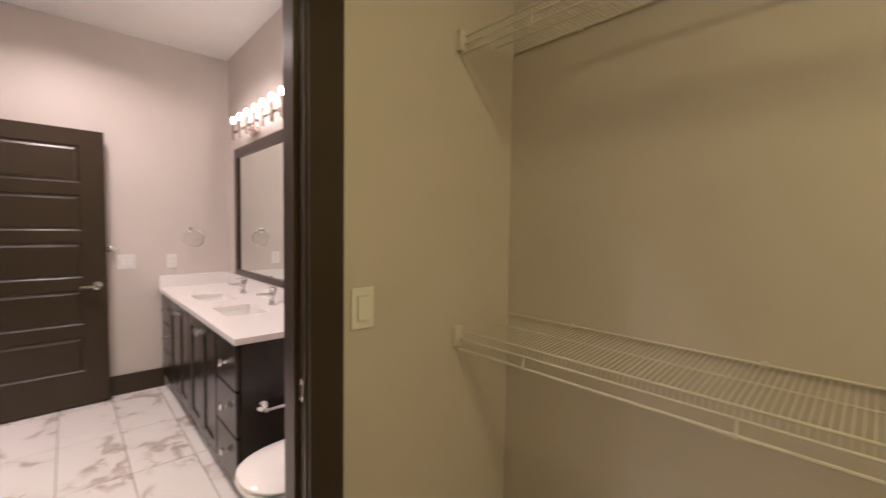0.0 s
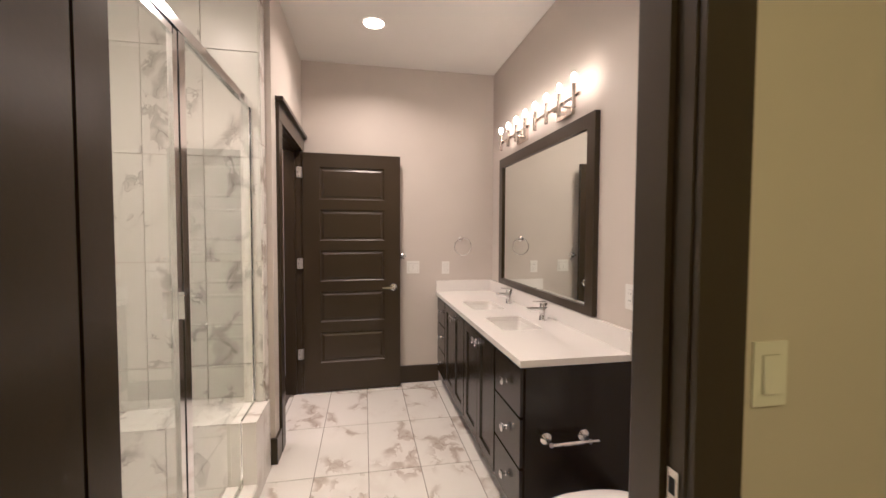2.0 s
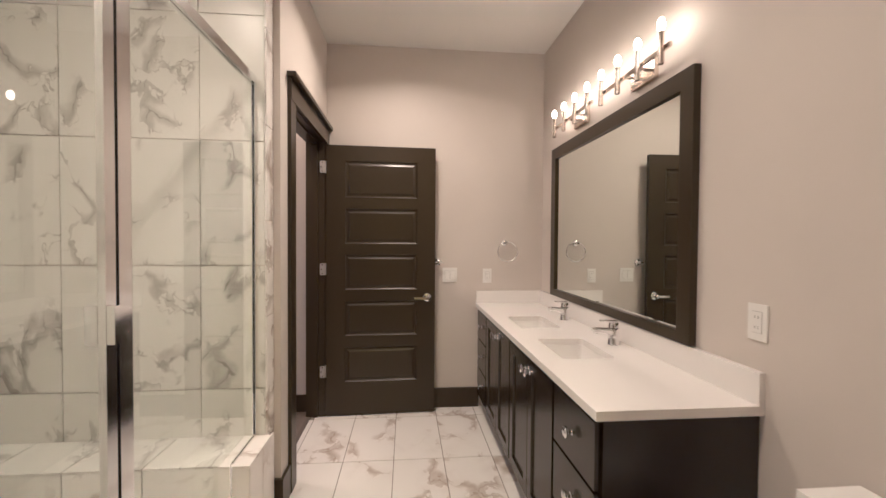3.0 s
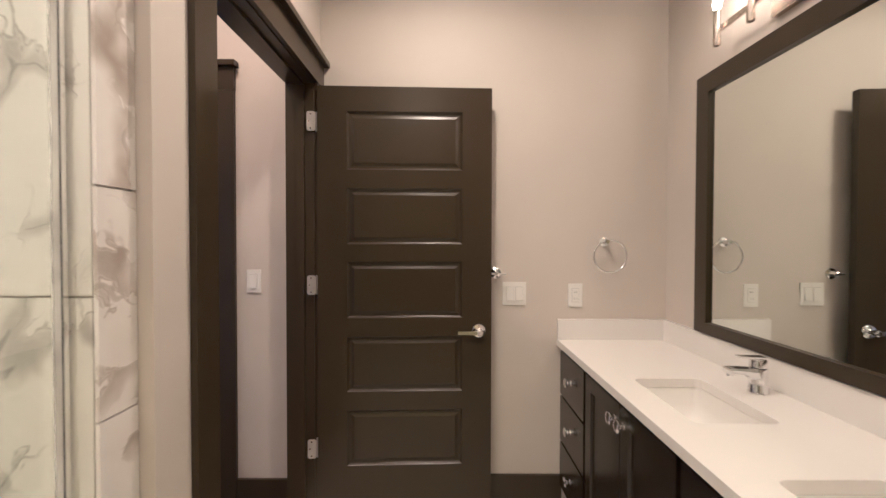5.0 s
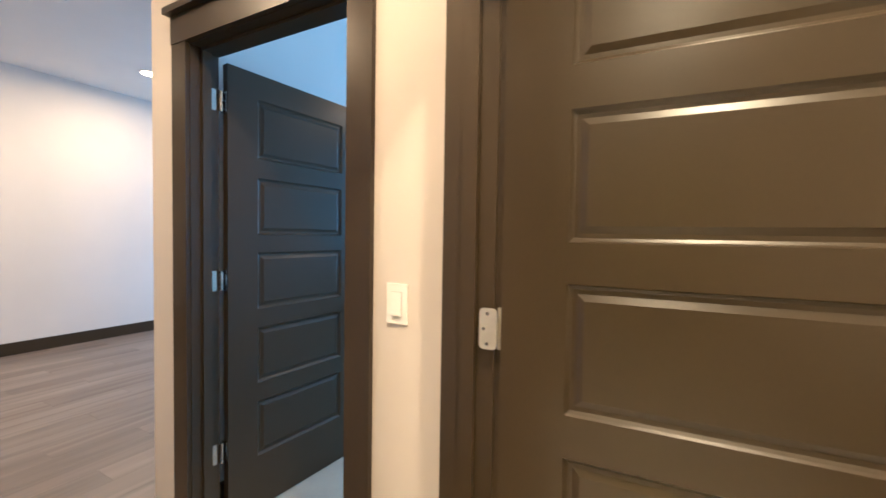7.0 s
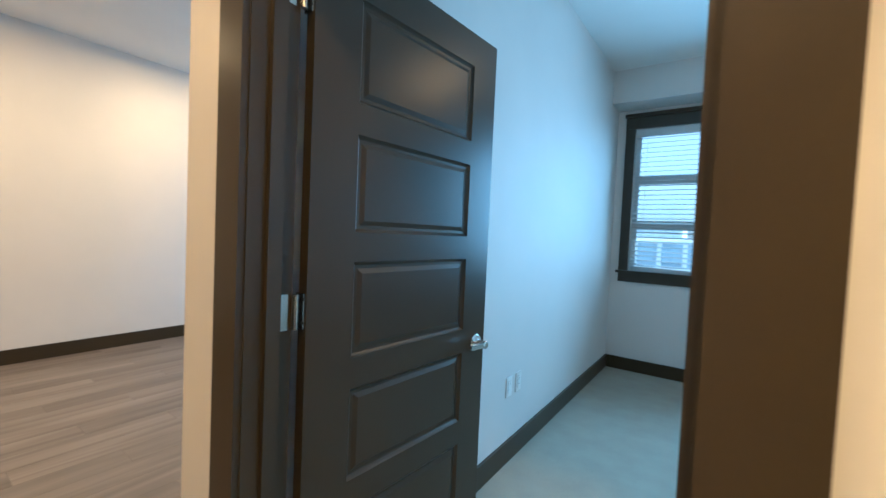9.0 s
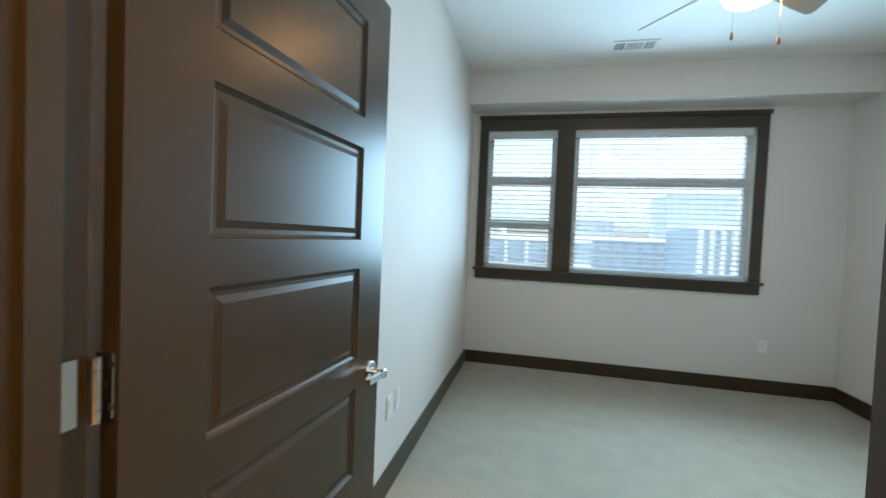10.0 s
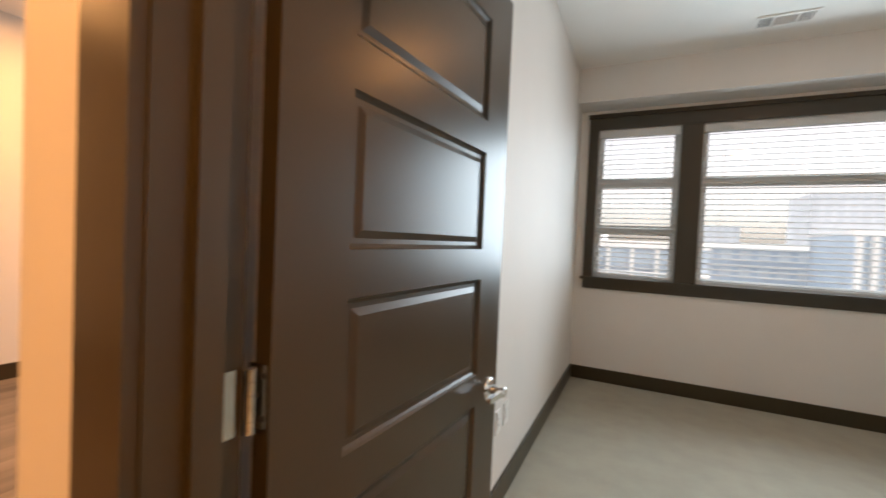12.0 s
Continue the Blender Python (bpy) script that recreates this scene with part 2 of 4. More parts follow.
M_BLADE = material("fan_blade", (0.36, 0.32, 0.26), 0.45, spots=0.08, scale=12, grain=0.1, grain_scale=80)
M_VINYL = material("window_vinyl", (0.72, 0.72, 0.70), 0.4, spots=0.02)
M_PULL = material("pull_wood", (0.24, 0.12, 0.055), 0.45, spots=0.1, scale=40)
M_GAP_SHADE = material("switch_gap_shade", (0.40, 0.385, 0.36), 0.7)
# black paints the shade in holes, slots and vent; door-edge screws share it
M_BLACK = material("hole_shade_black", (0.01, 0.01, 0.01), 0.8)


# ---- mesh helpers ----
def box(bm, x0, x1, y0, y1, z0, z1):
    v = [bm.verts.new((x, y, z)) for x in (x0, x1) for y in (y0, y1) for z in (z0, z1)]
    for f in ((0, 1, 3, 2), (4, 6, 7, 5), (0, 4, 5, 1), (2, 3, 7, 6), (0, 2, 6, 4), (1, 5, 7, 3)):
        bm.faces.new([v[i] for i in f])
    return v


def tube(bm, a, b, r, r2=None, seg=14, caps=True):
    a, b = Vector(a), Vector(b)
    q = (b - a).to_track_quat("Z", "Y")
    rings = []
    for p, rad in ((a, r), (b, r if r2 is None else r2)):
        rings.append([bm.verts.new(p + q @ Vector((rad * math.cos(2 * math.pi * i / seg), rad * math.sin(2 * math.pi * i / seg), 0))) for i in range(seg)])
    for i in range(seg):
        bm.faces.new((rings[0][i], rings[0][(i + 1) % seg], rings[1][(i + 1) % seg], rings[1][i]))
    if caps:
        bm.faces.new(rings[0][::-1])
        bm.faces.new(rings[1])


def lathe(bm, profile, m=Matrix.Identity(4), seg=24):
    """Turns (radius, height) pairs round z."""
    rings = []
    for r, z in profile:
        rings.append([bm.verts.new(m @ Vector((r * math.cos(2 * math.pi * i / seg), r * math.sin(2 * math.pi * i / seg), z))) for i in range(seg)])
    for a, b in zip(rings, rings[1:]):
        for i in range(seg):
            bm.faces.new((a[i], a[(i + 1) % seg], b[(i + 1) % seg], b[i]))
    bm.faces.new(rings[0][::-1])
    bm.faces.new(rings[-1])


def bevel(bm, width, seg=2):
    bmesh.ops.bevel(bm, geom=[e for e in bm.edges if e.is_manifold and e.calc_face_angle(0) > 0.6], offset=width, segments=seg, affect="EDGES", profile=0.6)


def mesh(name, bm, mat, smooth=False):
    bmesh.ops.recalc_face_normals(bm, faces=bm.faces)
    me = bpy.data.meshes.new(name)
    bm.to_mesh(me)
    bm.free()
    me.materials.append(mat)
    if smooth:
        me.shade_smooth()
        me.set_sharp_from_angle(angle=radians(38))
    return me


def part(name, bm, mat, parent=None, label="", smooth=False, m=None):
    ob = new(name, mesh(name, bm, mat, smooth))
    if parent:
        ob.parent = parent
    if m:
        ob.matrix_basis = m
    if label:
        tagged(ob, label)
    return ob


def thing(name, label, category, m=None, group="", kind=""):
    ob = new(name)
    ob.empty_display_size = 0.05
    if m:
        ob.matrix_basis = m
    return tagged(ob, label, category, group, kind)


def slab(bm, u, w, t, holes=(), axis="y"):
    """A wall, floor or ceiling of thickness t[0]..t[1] along axis, u by w across, with rectangular holes (u0, u1, w0, w1)."""
    us = sorted({*u, *[v for h in holes for v in h[:2]]})
    ws = sorted({*w, *[v for h in holes for v in h[2:]]})
    full = lambda i, j: 0 <= i < len(us) - 1 and 0 <= j < len(ws) - 1 and not any(
        h[0] < (us[i] + us[i + 1]) / 2 < h[1] and h[2] < (ws[j] + ws[j + 1]) / 2 < h[3] for h in holes)
    place = {"y": lambda a, b, c: (a, c, b), "x": lambda a, b, c: (c, a, b), "z": lambda a, b, c: (a, b, c)}[axis]
    seen = {}

    def v(i, j, k):
        if (i, j, k) not in seen:
            seen[i, j, k] = bm.verts.new(place(us[i], ws[j], t[k]))
        return seen[i, j, k]

    for i in range(len(us) - 1):
        for j in range(len(ws) - 1):
            if not full(i, j):
                continue
            for k in (0, 1):
                bm.faces.new((v(i, j, k), v(i + 1, j, k), v(i + 1, j + 1, k), v(i, j + 1, k)))
            for (di, dj), (a, b) in (((-1, 0), ((i, j), (i, j + 1))), ((1, 0), ((i + 1, j), (i + 1, j + 1))), ((0, -1), ((i, j), (i + 1, j))), ((0, 1), ((i, j + 1), (i + 1, j + 1)))):
                if not full(i + di, j + dj):
                    bm.faces.new((v(*a, 0), v(*b, 0), v(*b, 1), v(*a, 1)))


def structure(name, mat, u, w, t, holes=(), axis="y", label=""):
    bm = bmesh.new()
    slab(bm, u, w, t, holes, axis)
    return tagged(part(name, bm, mat), label, kind="structure")


# ---- large structure ----
XR, XL, XT, YE, ZC = 1.30, -0.415, -0.455, 4.0, 2.84       # bathroom: vanity wall, door wall, end wall, ceiling
CY0, CY1 = 0.90, 1.03                          # wall between closet and bathroom
WT = 0.12
CD = (-0.277, 0.64)                            # closet doorway in x
BD = (3.050, 3.885)                            # bathroom doorway in y
RD = (-1.750, -0.935)                            # bedroom doorway in x
DH = 2.055
SX, SY = -1.635, 2.73                          # shower: back wall, far wall
BX0, BX1, BY0, BY1, BZ = -1.905, 1.445, YE + WT, 7.995, 2.94
LX, LZ = -6.02, 3.0                            # living room: far wall, ceiling
WIN = ((-1.74, -1.04), (-0.874, 0.712), 1.005, 2.44)
ZT = 3.2

structure("wall_vanity", M_WALL, (CY1, YE), (0, ZT), (XR, XR + WT), axis="x", label="greige painted wall behind the vanity")
structure("wall_closet", M_WALL, (SX - WT, 1.46), (0, ZT), (CY0, CY1), [(CD[0] - 0.015, CD[1] + 0.015, -1, DH + 0.015)], label="greige painted wall with the closet doorway")
structure("wall_end", M_WALL, (-2.03, BX1 + WT), (0, ZT), (YE, YE + WT), [(RD[0] - 0.045, RD[1] + 0.015, -1, DH + 0.015)], label="greige painted wall with the bedroom doorway")
structure("wall_tile_end", M_WALL, (SY + 0.008, 2.829), (0, ZT), (-0.575, XT), axis="x", label="painted wall end behind the tile strip")
structure("wall_bath_door", M_WALL, (2.83, YE), (0, ZT), (-0.53, XL), [(BD[0] - 0.015, BD[1] + 0.015, -1, DH + 0.015)], axis="x", label="greige painted wall with the bathroom doorway")
structure("wall_shower_far", M_WALL, (SX, -0.576), (0, ZT), (SY + 0.008, SY + WT), label="painted wall behind the shower tiles")
structure("wall_shower_back", M_WALL, (CY1, SY + WT), (0, ZT), (SX - WT, SX - 0.008), axis="x", label="painted wall behind the shower tiles")
structure("ceiling_bathroom", M_CEIL, (-0.53, XR), (CY1, YE), (ZC, ZC + 0.1), axis="z", label="smooth off-white ceiling")
structure("ceiling_shower", M_CEIL, (SX - WT, -0.531), (CY1, SY + WT), (ZC, ZC + 0.1), axis="z", label="smooth off-white ceiling")
structure("floor_bathroom", M_GROUT, (SX - WT, XR), (CY0 - 0.01, YE), (-0.1, -0.004), axis="z", label="white marble-look tile floor with grey joints")
structure("floor_closet", M_CARPET, (-1.2, 1.46), (-1.9, CY0 - 0.012), (-0.1, 0.0), axis="z", label="grey carpet floor of the closet")
structure("wall_closet_side", M_WALL, (-1.9, CY0), (0, ZT), (1.46, 1.46 + WT), axis="x", label="greige painted closet wall behind the wire shelves")
structure("wall_closet_left", M_WALL, (-1.9, CY0), (0, ZT), (-1.2 - WT, -1.2), axis="x", label="greige painted closet wall")
structure("wall_closet_back", M_WALL, (-1.2 - WT, 1.46 + WT), (0, ZT), (-1.9 - WT, -1.9), label="greige painted closet wall")
structure("ceiling_closet", M_CEIL, (-1.2, 1.46), (-1.9, CY0), (ZC, ZC + 0.1), axis="z", label="smooth off-white ceiling")
# bedroom
structure("wall_bed_left", M_ROOM, (YE + WT, BY1 + 0.2), (0, ZT), (-2.03, BX0), axis="x", label="painted bedroom wall, colour lightened for the room light")
structure("wall_bed_right", M_ROOM, (YE + WT, BY1 + 0.2), (0, ZT), (BX1, BX1 + WT), axis="x", label="painted bedroom wall, colour lightened for the room light")
structure("wall_window", M_ROOM, (BX0, BX1), (0, ZT), (BY1, BY1 + 0.2), [(WIN[0][0], WIN[0][1], WIN[2], WIN[3]), (WIN[1][0], WIN[1][1], WIN[2], WIN[3])], label="painted wall with the wide window, colour lightened for the room light")
structure("ceiling_bedroom", M_CEIL, (BX0, BX1), (BY0, BY1), (BZ, BZ + 0.1), axis="z", label="smooth off-white ceiling")
structure("floor_bedroom", M_CARPET, (BX0, BX1), (YE + 0.05, BY1), (-0.1, 0.004), axis="z", label="light grey looped carpet floor")
bm = bmesh.new()
box(bm, BX0, BX1, 7.695, BY1, 2.63, BZ)
tagged(part("trim_soffit", bm, M_ROOM), "painted dropped soffit above the window", kind="structure")
# living room and hall
structure("wall_living_far", M_ROOM, (-2.0, 8.2), (0, ZT), (LX - WT, LX), axis="x", label="painted living room wall, colour lightened for the room light")
structure("wall_living_back", M_ROOM, (LX, -1.2 - WT), (0, ZT), (-2.0 - WT, -2.0), label="painted living room wall, colour lightened for the room light")
structure("wall_living_window", M_ROOM, (LX, -2.03), (0, ZT), (BY1, BY1 + 0.2), [(-4.9, -3.2, 0.9, 2.3)], label="painted wall with the living room window, colour lightened for the room light")
structure("wall_living_side", M_ROOM, (-2.0, CY0), (0, ZT), (-1.2 - 2 * WT, -1.2 - WT), axis="x", label="painted living room wall, colour lightened for the room light")
structure("ceiling_living", M_CEIL, (LX, -0.531), (-2.0, 8.0), (LZ, LZ + 0.1), axis="z", label="smooth white ceiling")
structure("floor_living", M_SUB, (LX, -0.51), (-2.0, 8.0), (-0.1, -0.003), axis="z", label="grey-brown wood plank floor")
structure("ground", M_GROUND, (-600, 600), (-100, 900), (-12.2, -12), axis="z", label="haze-tinted grey streets far below the window")


# ---- doors and frames ----
def rounded(x0, x1, y0, y1, r, n=6):
    pts = []
    for cx, cy, a in ((x1 - r, y1 - r, 0), (x0 + r, y1 - r, 90), (x0 + r, y0 + r, 180), (x1 - r, y0 + r, 270)):
        pts.append([(cx + r * math.cos(radians(a + 90 * k / n)), cy + r * math.sin(radians(a + 90 * k / n))) for k in range(n + 1)])
    return pts


def door_frame(name, label, m, width, depth, rebate, deep=0.0):
    """Jambs, stops, casings and capped heads round an opening that runs along local x; the wall's faces lie at local y 0 and depth. deep: how far the hinge jamb steps back behind its stop."""
    root = thing(name, label, "door frame", m, kind="structure")
    for x0, x1 in ((-0.015 - deep, -deep), (width, width + 0.015)):
        bm = bmesh.new()
        box(bm, x0, x1, -0.001, depth + 0.001, 0, DH)
        part("jamb", bm, M_DARK, root)
    if deep:
        bm = bmesh.new()
        box(bm, 0.0005 - deep, 0, -0.0015, rebate + 0.036, 0, DH - 0.0005)
        bevel(bm, 0.002, 1)
        part("jamb_stop", bm, M_DARK, root)
    bm = bmesh.new()
    box(bm, -0.015 - deep, width + 0.015, -0.001, depth + 0.001, DH, DH + 0.015)
    part("head_jamb", bm, M_DARK, root)
    for x0, x1, z0, z1 in ((0.0005, 0.012, 0, DH), (width - 0.012, width, 0, DH), (0.012, width - 0.012, DH - 0.012, DH)):
        bm = bmesh.new()
        box(bm, x0, x1, rebate, rebate + 0.036, z0, z1)
        bevel(bm, 0.002, 1)
        part("door_stop", bm, M_DARK, root)
    for side in (0, 1):
        s = -1 if side == 0 else 1
        f = 0.0 if side == 0 else depth
        for x0, x1 in ((-0.098, -0.004 - (deep if side else 0)), (width + 0.004, width + 0.098)):
            bm = bmesh.new()
            box(bm, x0, x1, *sorted((f, f + s * 0.018)), 0, DH + 0.004)
            bevel(bm, 0.002, 1)
            part("casing", bm, M_DARK, root)
        bm = bmesh.new()
        box(bm, -0.100, width + 0.100, *sorted((f, f + s * 0.021)), DH + 0.005, DH + 0.117)
        bevel(bm, 0.002, 1)
        part("head_casing", bm, M_DARK, root)
        bm = bmesh.new()
        box(bm, -0.114, width + 0.114, *sorted((f, f + s * 0.046)), DH + 0.117, DH + 0.142)
        bevel(bm, 0.003, 2)
        part("head_cap", bm, M_DARK, root)
    return root


PANEL_Z = [(0.250, 0.512), (0.600, 0.861), (0.948, 1.213), (1.295, 1.558), (1.643, 1.915)]


def leaf_mesh(w, h=2.03, t=0.035, x0=0.142, x1=None):
    """A five-panel moulded door leaf, with sunk mouldings and raised fields on both faces."""
    x1 = w - 0.142 if x1 is None else x1
    bm = bmesh.new()
    prof = ((0, 0), (0.004, 0.005), (0.010, 0.0095), (0.019, 0.0095), (0.033, 0.004))
    for f, s in ((0.0, 1), (t, -1)):
        zs = [0.0] + [z for a in PANEL_Z for z in a] + [h]
        for xa, xb in ((0, x0), (x1, w)):
            bm.faces.new([bm.verts.new((x, f, z)) for x, z in ((xa, 0), (xb, 0), (xb, h), (xa, h))])
        for k in range(0, len(zs), 2):
            bm.faces.new([bm.verts.new((x, f, z)) for x, z in ((x0, zs[k]), (x1, zs[k]), (x1, zs[k + 1]), (x0, zs[k + 1]))])
        for za, zb in PANEL_Z:
            last = None
            for i, d in prof:
                ring = [bm.verts.new((x, f + s * d, z)) for x, z in ((x0 + i, za + i), (x1 - i, za + i), (x1 - i, zb - i), (x0 + i, zb - i))]
                if last:
                    for k in range(4):
                        bm.faces.new((last[k], last[(k + 1) % 4], ring[(k + 1) % 4], ring[k]))
                last = ring
            bm.faces.new(last)
    c = [(0, 0), (w, 0), (w, h), (0, h)]
    for k in range(4):
        (xa, za), (xb, zb) = c[k], c[(k + 1) % 4]
        bm.faces.new([bm.verts.new(p) for p in ((xa, 0, za), (xb, 0, zb), (xb, t, zb), (xa, t, za))])
    bmesh.ops.remove_doubles(bm, verts=bm.verts, dist=0.0002)
    return bm


def lever(parent, x, z, y, s, to=-1, reach=0.118):
    """A round rose, neck and flat lever; s: which way it stands off; to: which way the lever points."""
    bm = bmesh.new()
    turn = pose(x, y, z, 90 if s < 0 else -90)
    lathe(bm, ((0.033, 0.0), (0.033, 0.005), (0.029, 0.010), (0.014, 0.013), (0.012, 0.040), (0.015, 0.043), (0.015, 0.052), (0.011, 0.056)), turn, 28)
    rose = part("door_handle", bm, M_CHROME, parent, "polished chrome lever handle", True)
    bm = bmesh.new()
    box(bm, *sorted((x - to * 0.012, x + to * reach)), *sorted((y + s * 0.042, y + s * 0.054)), z - 0.010, z + 0.010)
    for v in bm.verts:
        if abs(v.co.x - x) > 0.04:
            v.co.z = z + (v.co.z - z) * 0.72
            v.co.y += -s * 0.006
    bevel(bm, 0.004, 3)
    part("lever", bm, M_CHROME, rose, "", True)


def hinge(parent, x, y, z, px, py):
    """A butt hinge: knuckle at (x, y), one plate running by (px, 0), one by (0, py)."""
    bm = bmesh.new()
    for k in range(5):
        tube(bm, (x, y, z - 0.047 + k * 0.019), (x, y, z - 0.047 + k * 0.019 + 0.0178), 0.0065, seg=12)
    tube(bm, (x, y, z + 0.048), (x, y, z + 0.053), 0.005, 0.002, seg=10)
    kn = part("hinge", bm, M_STEEL, parent, "satin nickel butt hinge", True)
    bm = bmesh.new()
    box(bm, *sorted((x, x + px)), y - 0.001, y + 0.0015, z - 0.045, z + 0.045)
    bevel(bm, 0.0006, 1)
    for dz in (-0.03, 0, 0.03):
        lathe(bm, ((0.0045, 0), (0.003, 0.0012)), pose(x + px * (0.55 if dz else 0.75), y - 0.001, z + dz, 90), 10)
    part("hinge_plate", bm, M_STEEL, kn, "", False)
    bm = bmesh.new()
    box(bm, x - 0.001, x + 0.0015, *sorted((y, y + py)), z - 0.045, z + 0.045)
    for dz in (-0.03, 0, 0.03):
        lathe(bm, ((0.0045, 0), (0.003, 0.0012)), pose(x + 0.0015, y + py * (0.55 if dz else 0.75), z + dz, 0, 90), 10)
    part("hinge_plate", bm, M_STEEL, kn, "", False)


door_frame("door_frame_1", "dark brown painted door frame with a flat capped head", pose(CD[0], CY0, 0), CD[1] - CD[0], CY1 - CY0, 0.042)
door_frame("door_frame_2", "dark brown painted door frame with a flat capped head", pose(XL, BD[0], 0, 0, 0, 90), BD[1] - BD[0], XL + 0.53, 0.042)
door_frame("door_frame_3", "dark brown painted door frame with a flat capped head", pose(RD[0], YE, 0), RD[1] - RD[0], WT, 0.042, 0.030)

d = thing("door_1", "dark brown five-panel closet door standing open", "door", pose(-0.275, 0.893, 0.028, 0, 0, -90), kind="structure")
part("leaf", leaf_mesh(0.90), M_DARK, d)
lever(d, 0.835, 0.885, 0.035, 1)
lever(d, 0.835, 0.885, 0.0, -1)
for z in (0.25, 1.10, 1.85):
    hinge(d, -0.004, 0.012, z, 0.03, -0.01)
d = thing("door_2", "dark brown five-panel bathroom door open against the wall", "door", pose(-0.394, 3.872, 0.010, 0, 0, 2.35), kind="structure")
part("leaf", leaf_mesh(0.815, x0=0.135, x1=0.676), M_DARK, d)
lever(d, 0.755, 0.885, 0.0, -1, -1, 0.102)
for z in (0.335, 1.105, 1.865):
    bm = bmesh.new()
    tube(bm, (-0.006, 0.012, z - 0.045), (-0.006, 0.012, z + 0.045), 0.006, seg=12)
    kn = part("hinge", bm, M_SATIN, d, "satin nickel rounded hinge", True)
    bm = bmesh.new()
    ring = [[bm.verts.new((xx, yy, z + zz)) for arc in rounded(-0.048, -0.008, -0.045, 0.045, 0.010, 4) for xx, zz in arc] for yy in (-0.004, -0.0015)]
    bm.faces.new(ring[0])
    bm.faces.new(ring[1][::-1])
    for k in range(len(ring[0])):
        j = (k + 1) % len(ring[0])
        bm.faces.new((ring[0][k], ring[0][j], ring[1][j], ring[1][k]))
    part("hinge_plate", bm, M_SATIN, kn)
    for dx, dz in ((-0.030, -0.033), (-0.038, 0.0), (-0.030, 0.033)):
        bm = bmesh.new()
        tube(bm, (dx, -0.0048, z + dz), (dx, -0.0036, z + dz), 0.0038, seg=10)
        part("screw", bm, M_STEEL, kn)
d = thing("door_3", "dark brown five-panel bedroom door standing open", "door", pose(-1.757, 4.16, 0.010, 0, 0, 85.65), kind="structure")
part("leaf", leaf_mesh(0.80), M_DARK, d)
lever(d, 0.740, 0.885, 0.0, -1, -1, 0.085)
lever(d, 0.740, 0.885, 0.035, 1)
inv = d.matrix_basis.inverted()
for z in (0.345, 1.105, 1.875):
    bm = bmesh.new()
    for k in range(5):
        tube(bm, (-1.770, 4.138, z - 0.044 + k * 0.0176), (-1.770, 4.138, z - 0.044 + k * 0.0176 + 0.0166), 0.0075, seg=12)
    kn = part("hinge", bm, M_STEEL, d, "satin nickel butt hinge", True, inv)
    for x0, x1, y0, y1 in ((-1.7798, -1.7772, 4.080, 4.122), (-1.792, -1.762, 4.1545, 4.1578)):
        bm = bmesh.new()
        box(bm, x0, x1, y0, y1, z - 0.044, z + 0.044)
        bevel(bm, 0.0008, 1)
        part("hinge_plate", bm, M_STEEL, kn)
        for dz in (-0.029, 0.0, 0.029):
            bm = bmesh.new()
            c = ((x0 + x1) / 2, (y0 + y1) / 2 + (0.006 if dz else -0.008), z + dz)
            if x1 - x0 < 0.01:
                tube(bm, (x1 - 0.001, c[1], c[2]), (x1 + 0.0008, c[1], c[2]), 0.0048, seg=10)
            else:
                tube(bm, (c[0] + (0.012 if dz else 0.0), y0 + 0.001, c[2]), (c[0] + (0.012 if dz else 0.0), y0 - 0.0008, c[2]), 0.0048, seg=10)
            part("screw", bm, M_BLACK if x1 - x0 > 0.01 else M_STEEL, kn)

bm = bmesh.new()
box(bm, 0.6365, 0.6395, 0.908, 0.938, 0.905, 0.965)
bevel(bm, 0.001, 1)
sp = tagged(part("strike_plate", bm, M_STEEL), "satin nickel strike plate on the closet door jamb", "strike plate")
# black patch on the plate paints the dark of the latch opening
bm = bmesh.new()
box(bm, 0.636, 0.6368, 0.915, 0.929, 0.920, 0.950)
part("latch_hole_shade", bm, M_BLACK, sp)


# ---- baseboards ----
def baseboard(x0, x1, y0, y1, h=0.13):
    bm = bmesh.new()
    box(bm, x0, x1, y0, y1, 0, h)
    bevel(bm, 0.003, 2)
    return tagged(part("baseboard", bm, M_DARK), "dark brown painted baseboard", kind="structure")


B = 0.015
baseboard(XL, 0.782, YE - B, YE, 0.155)
baseboard(XT, XL + B, 2.812, BD[0] - 0.100, 0.155)
baseboard(XR - B, XR, CY1 + B, 1.940, 0.155)
baseboard(CD[1] + 0.100, XR - B, CY1, CY1 + B, 0.155)
baseboard(CD[1] + 0.100, 1.46, CY0 - B, CY0)
baseboard(1.46 - B, 1.46, -1.9, CY0 - B)
baseboard(-2.03, RD[0] - 0.100, YE - B, YE)
baseboard(RD[1] + 0.100, -0.552, YE - B, YE)
baseboard(-2.03 - B, -2.03, YE - B, BY1)
baseboard(LX, LX + B, -2.0, BY1)
baseboard(LX + B, -2.03 - B, BY1 - B, BY1)
baseboard(BX0, BX0 + B, BY0, BY1)
baseboard(BX0 + B, BX1 - B, BY1 - B, BY1)
baseboard(BX1 - B, BX1, BY0, BY1)
baseboard(RD[1] + 0.100, BX1 - B, BY0, BY0 + B)
baseboard(SX - WT - B, -0.597, SY + WT, SY + WT + B)


# ---- bathroom: vanity ----
VX, VT, VB = 0.790, 0.803, 0.10


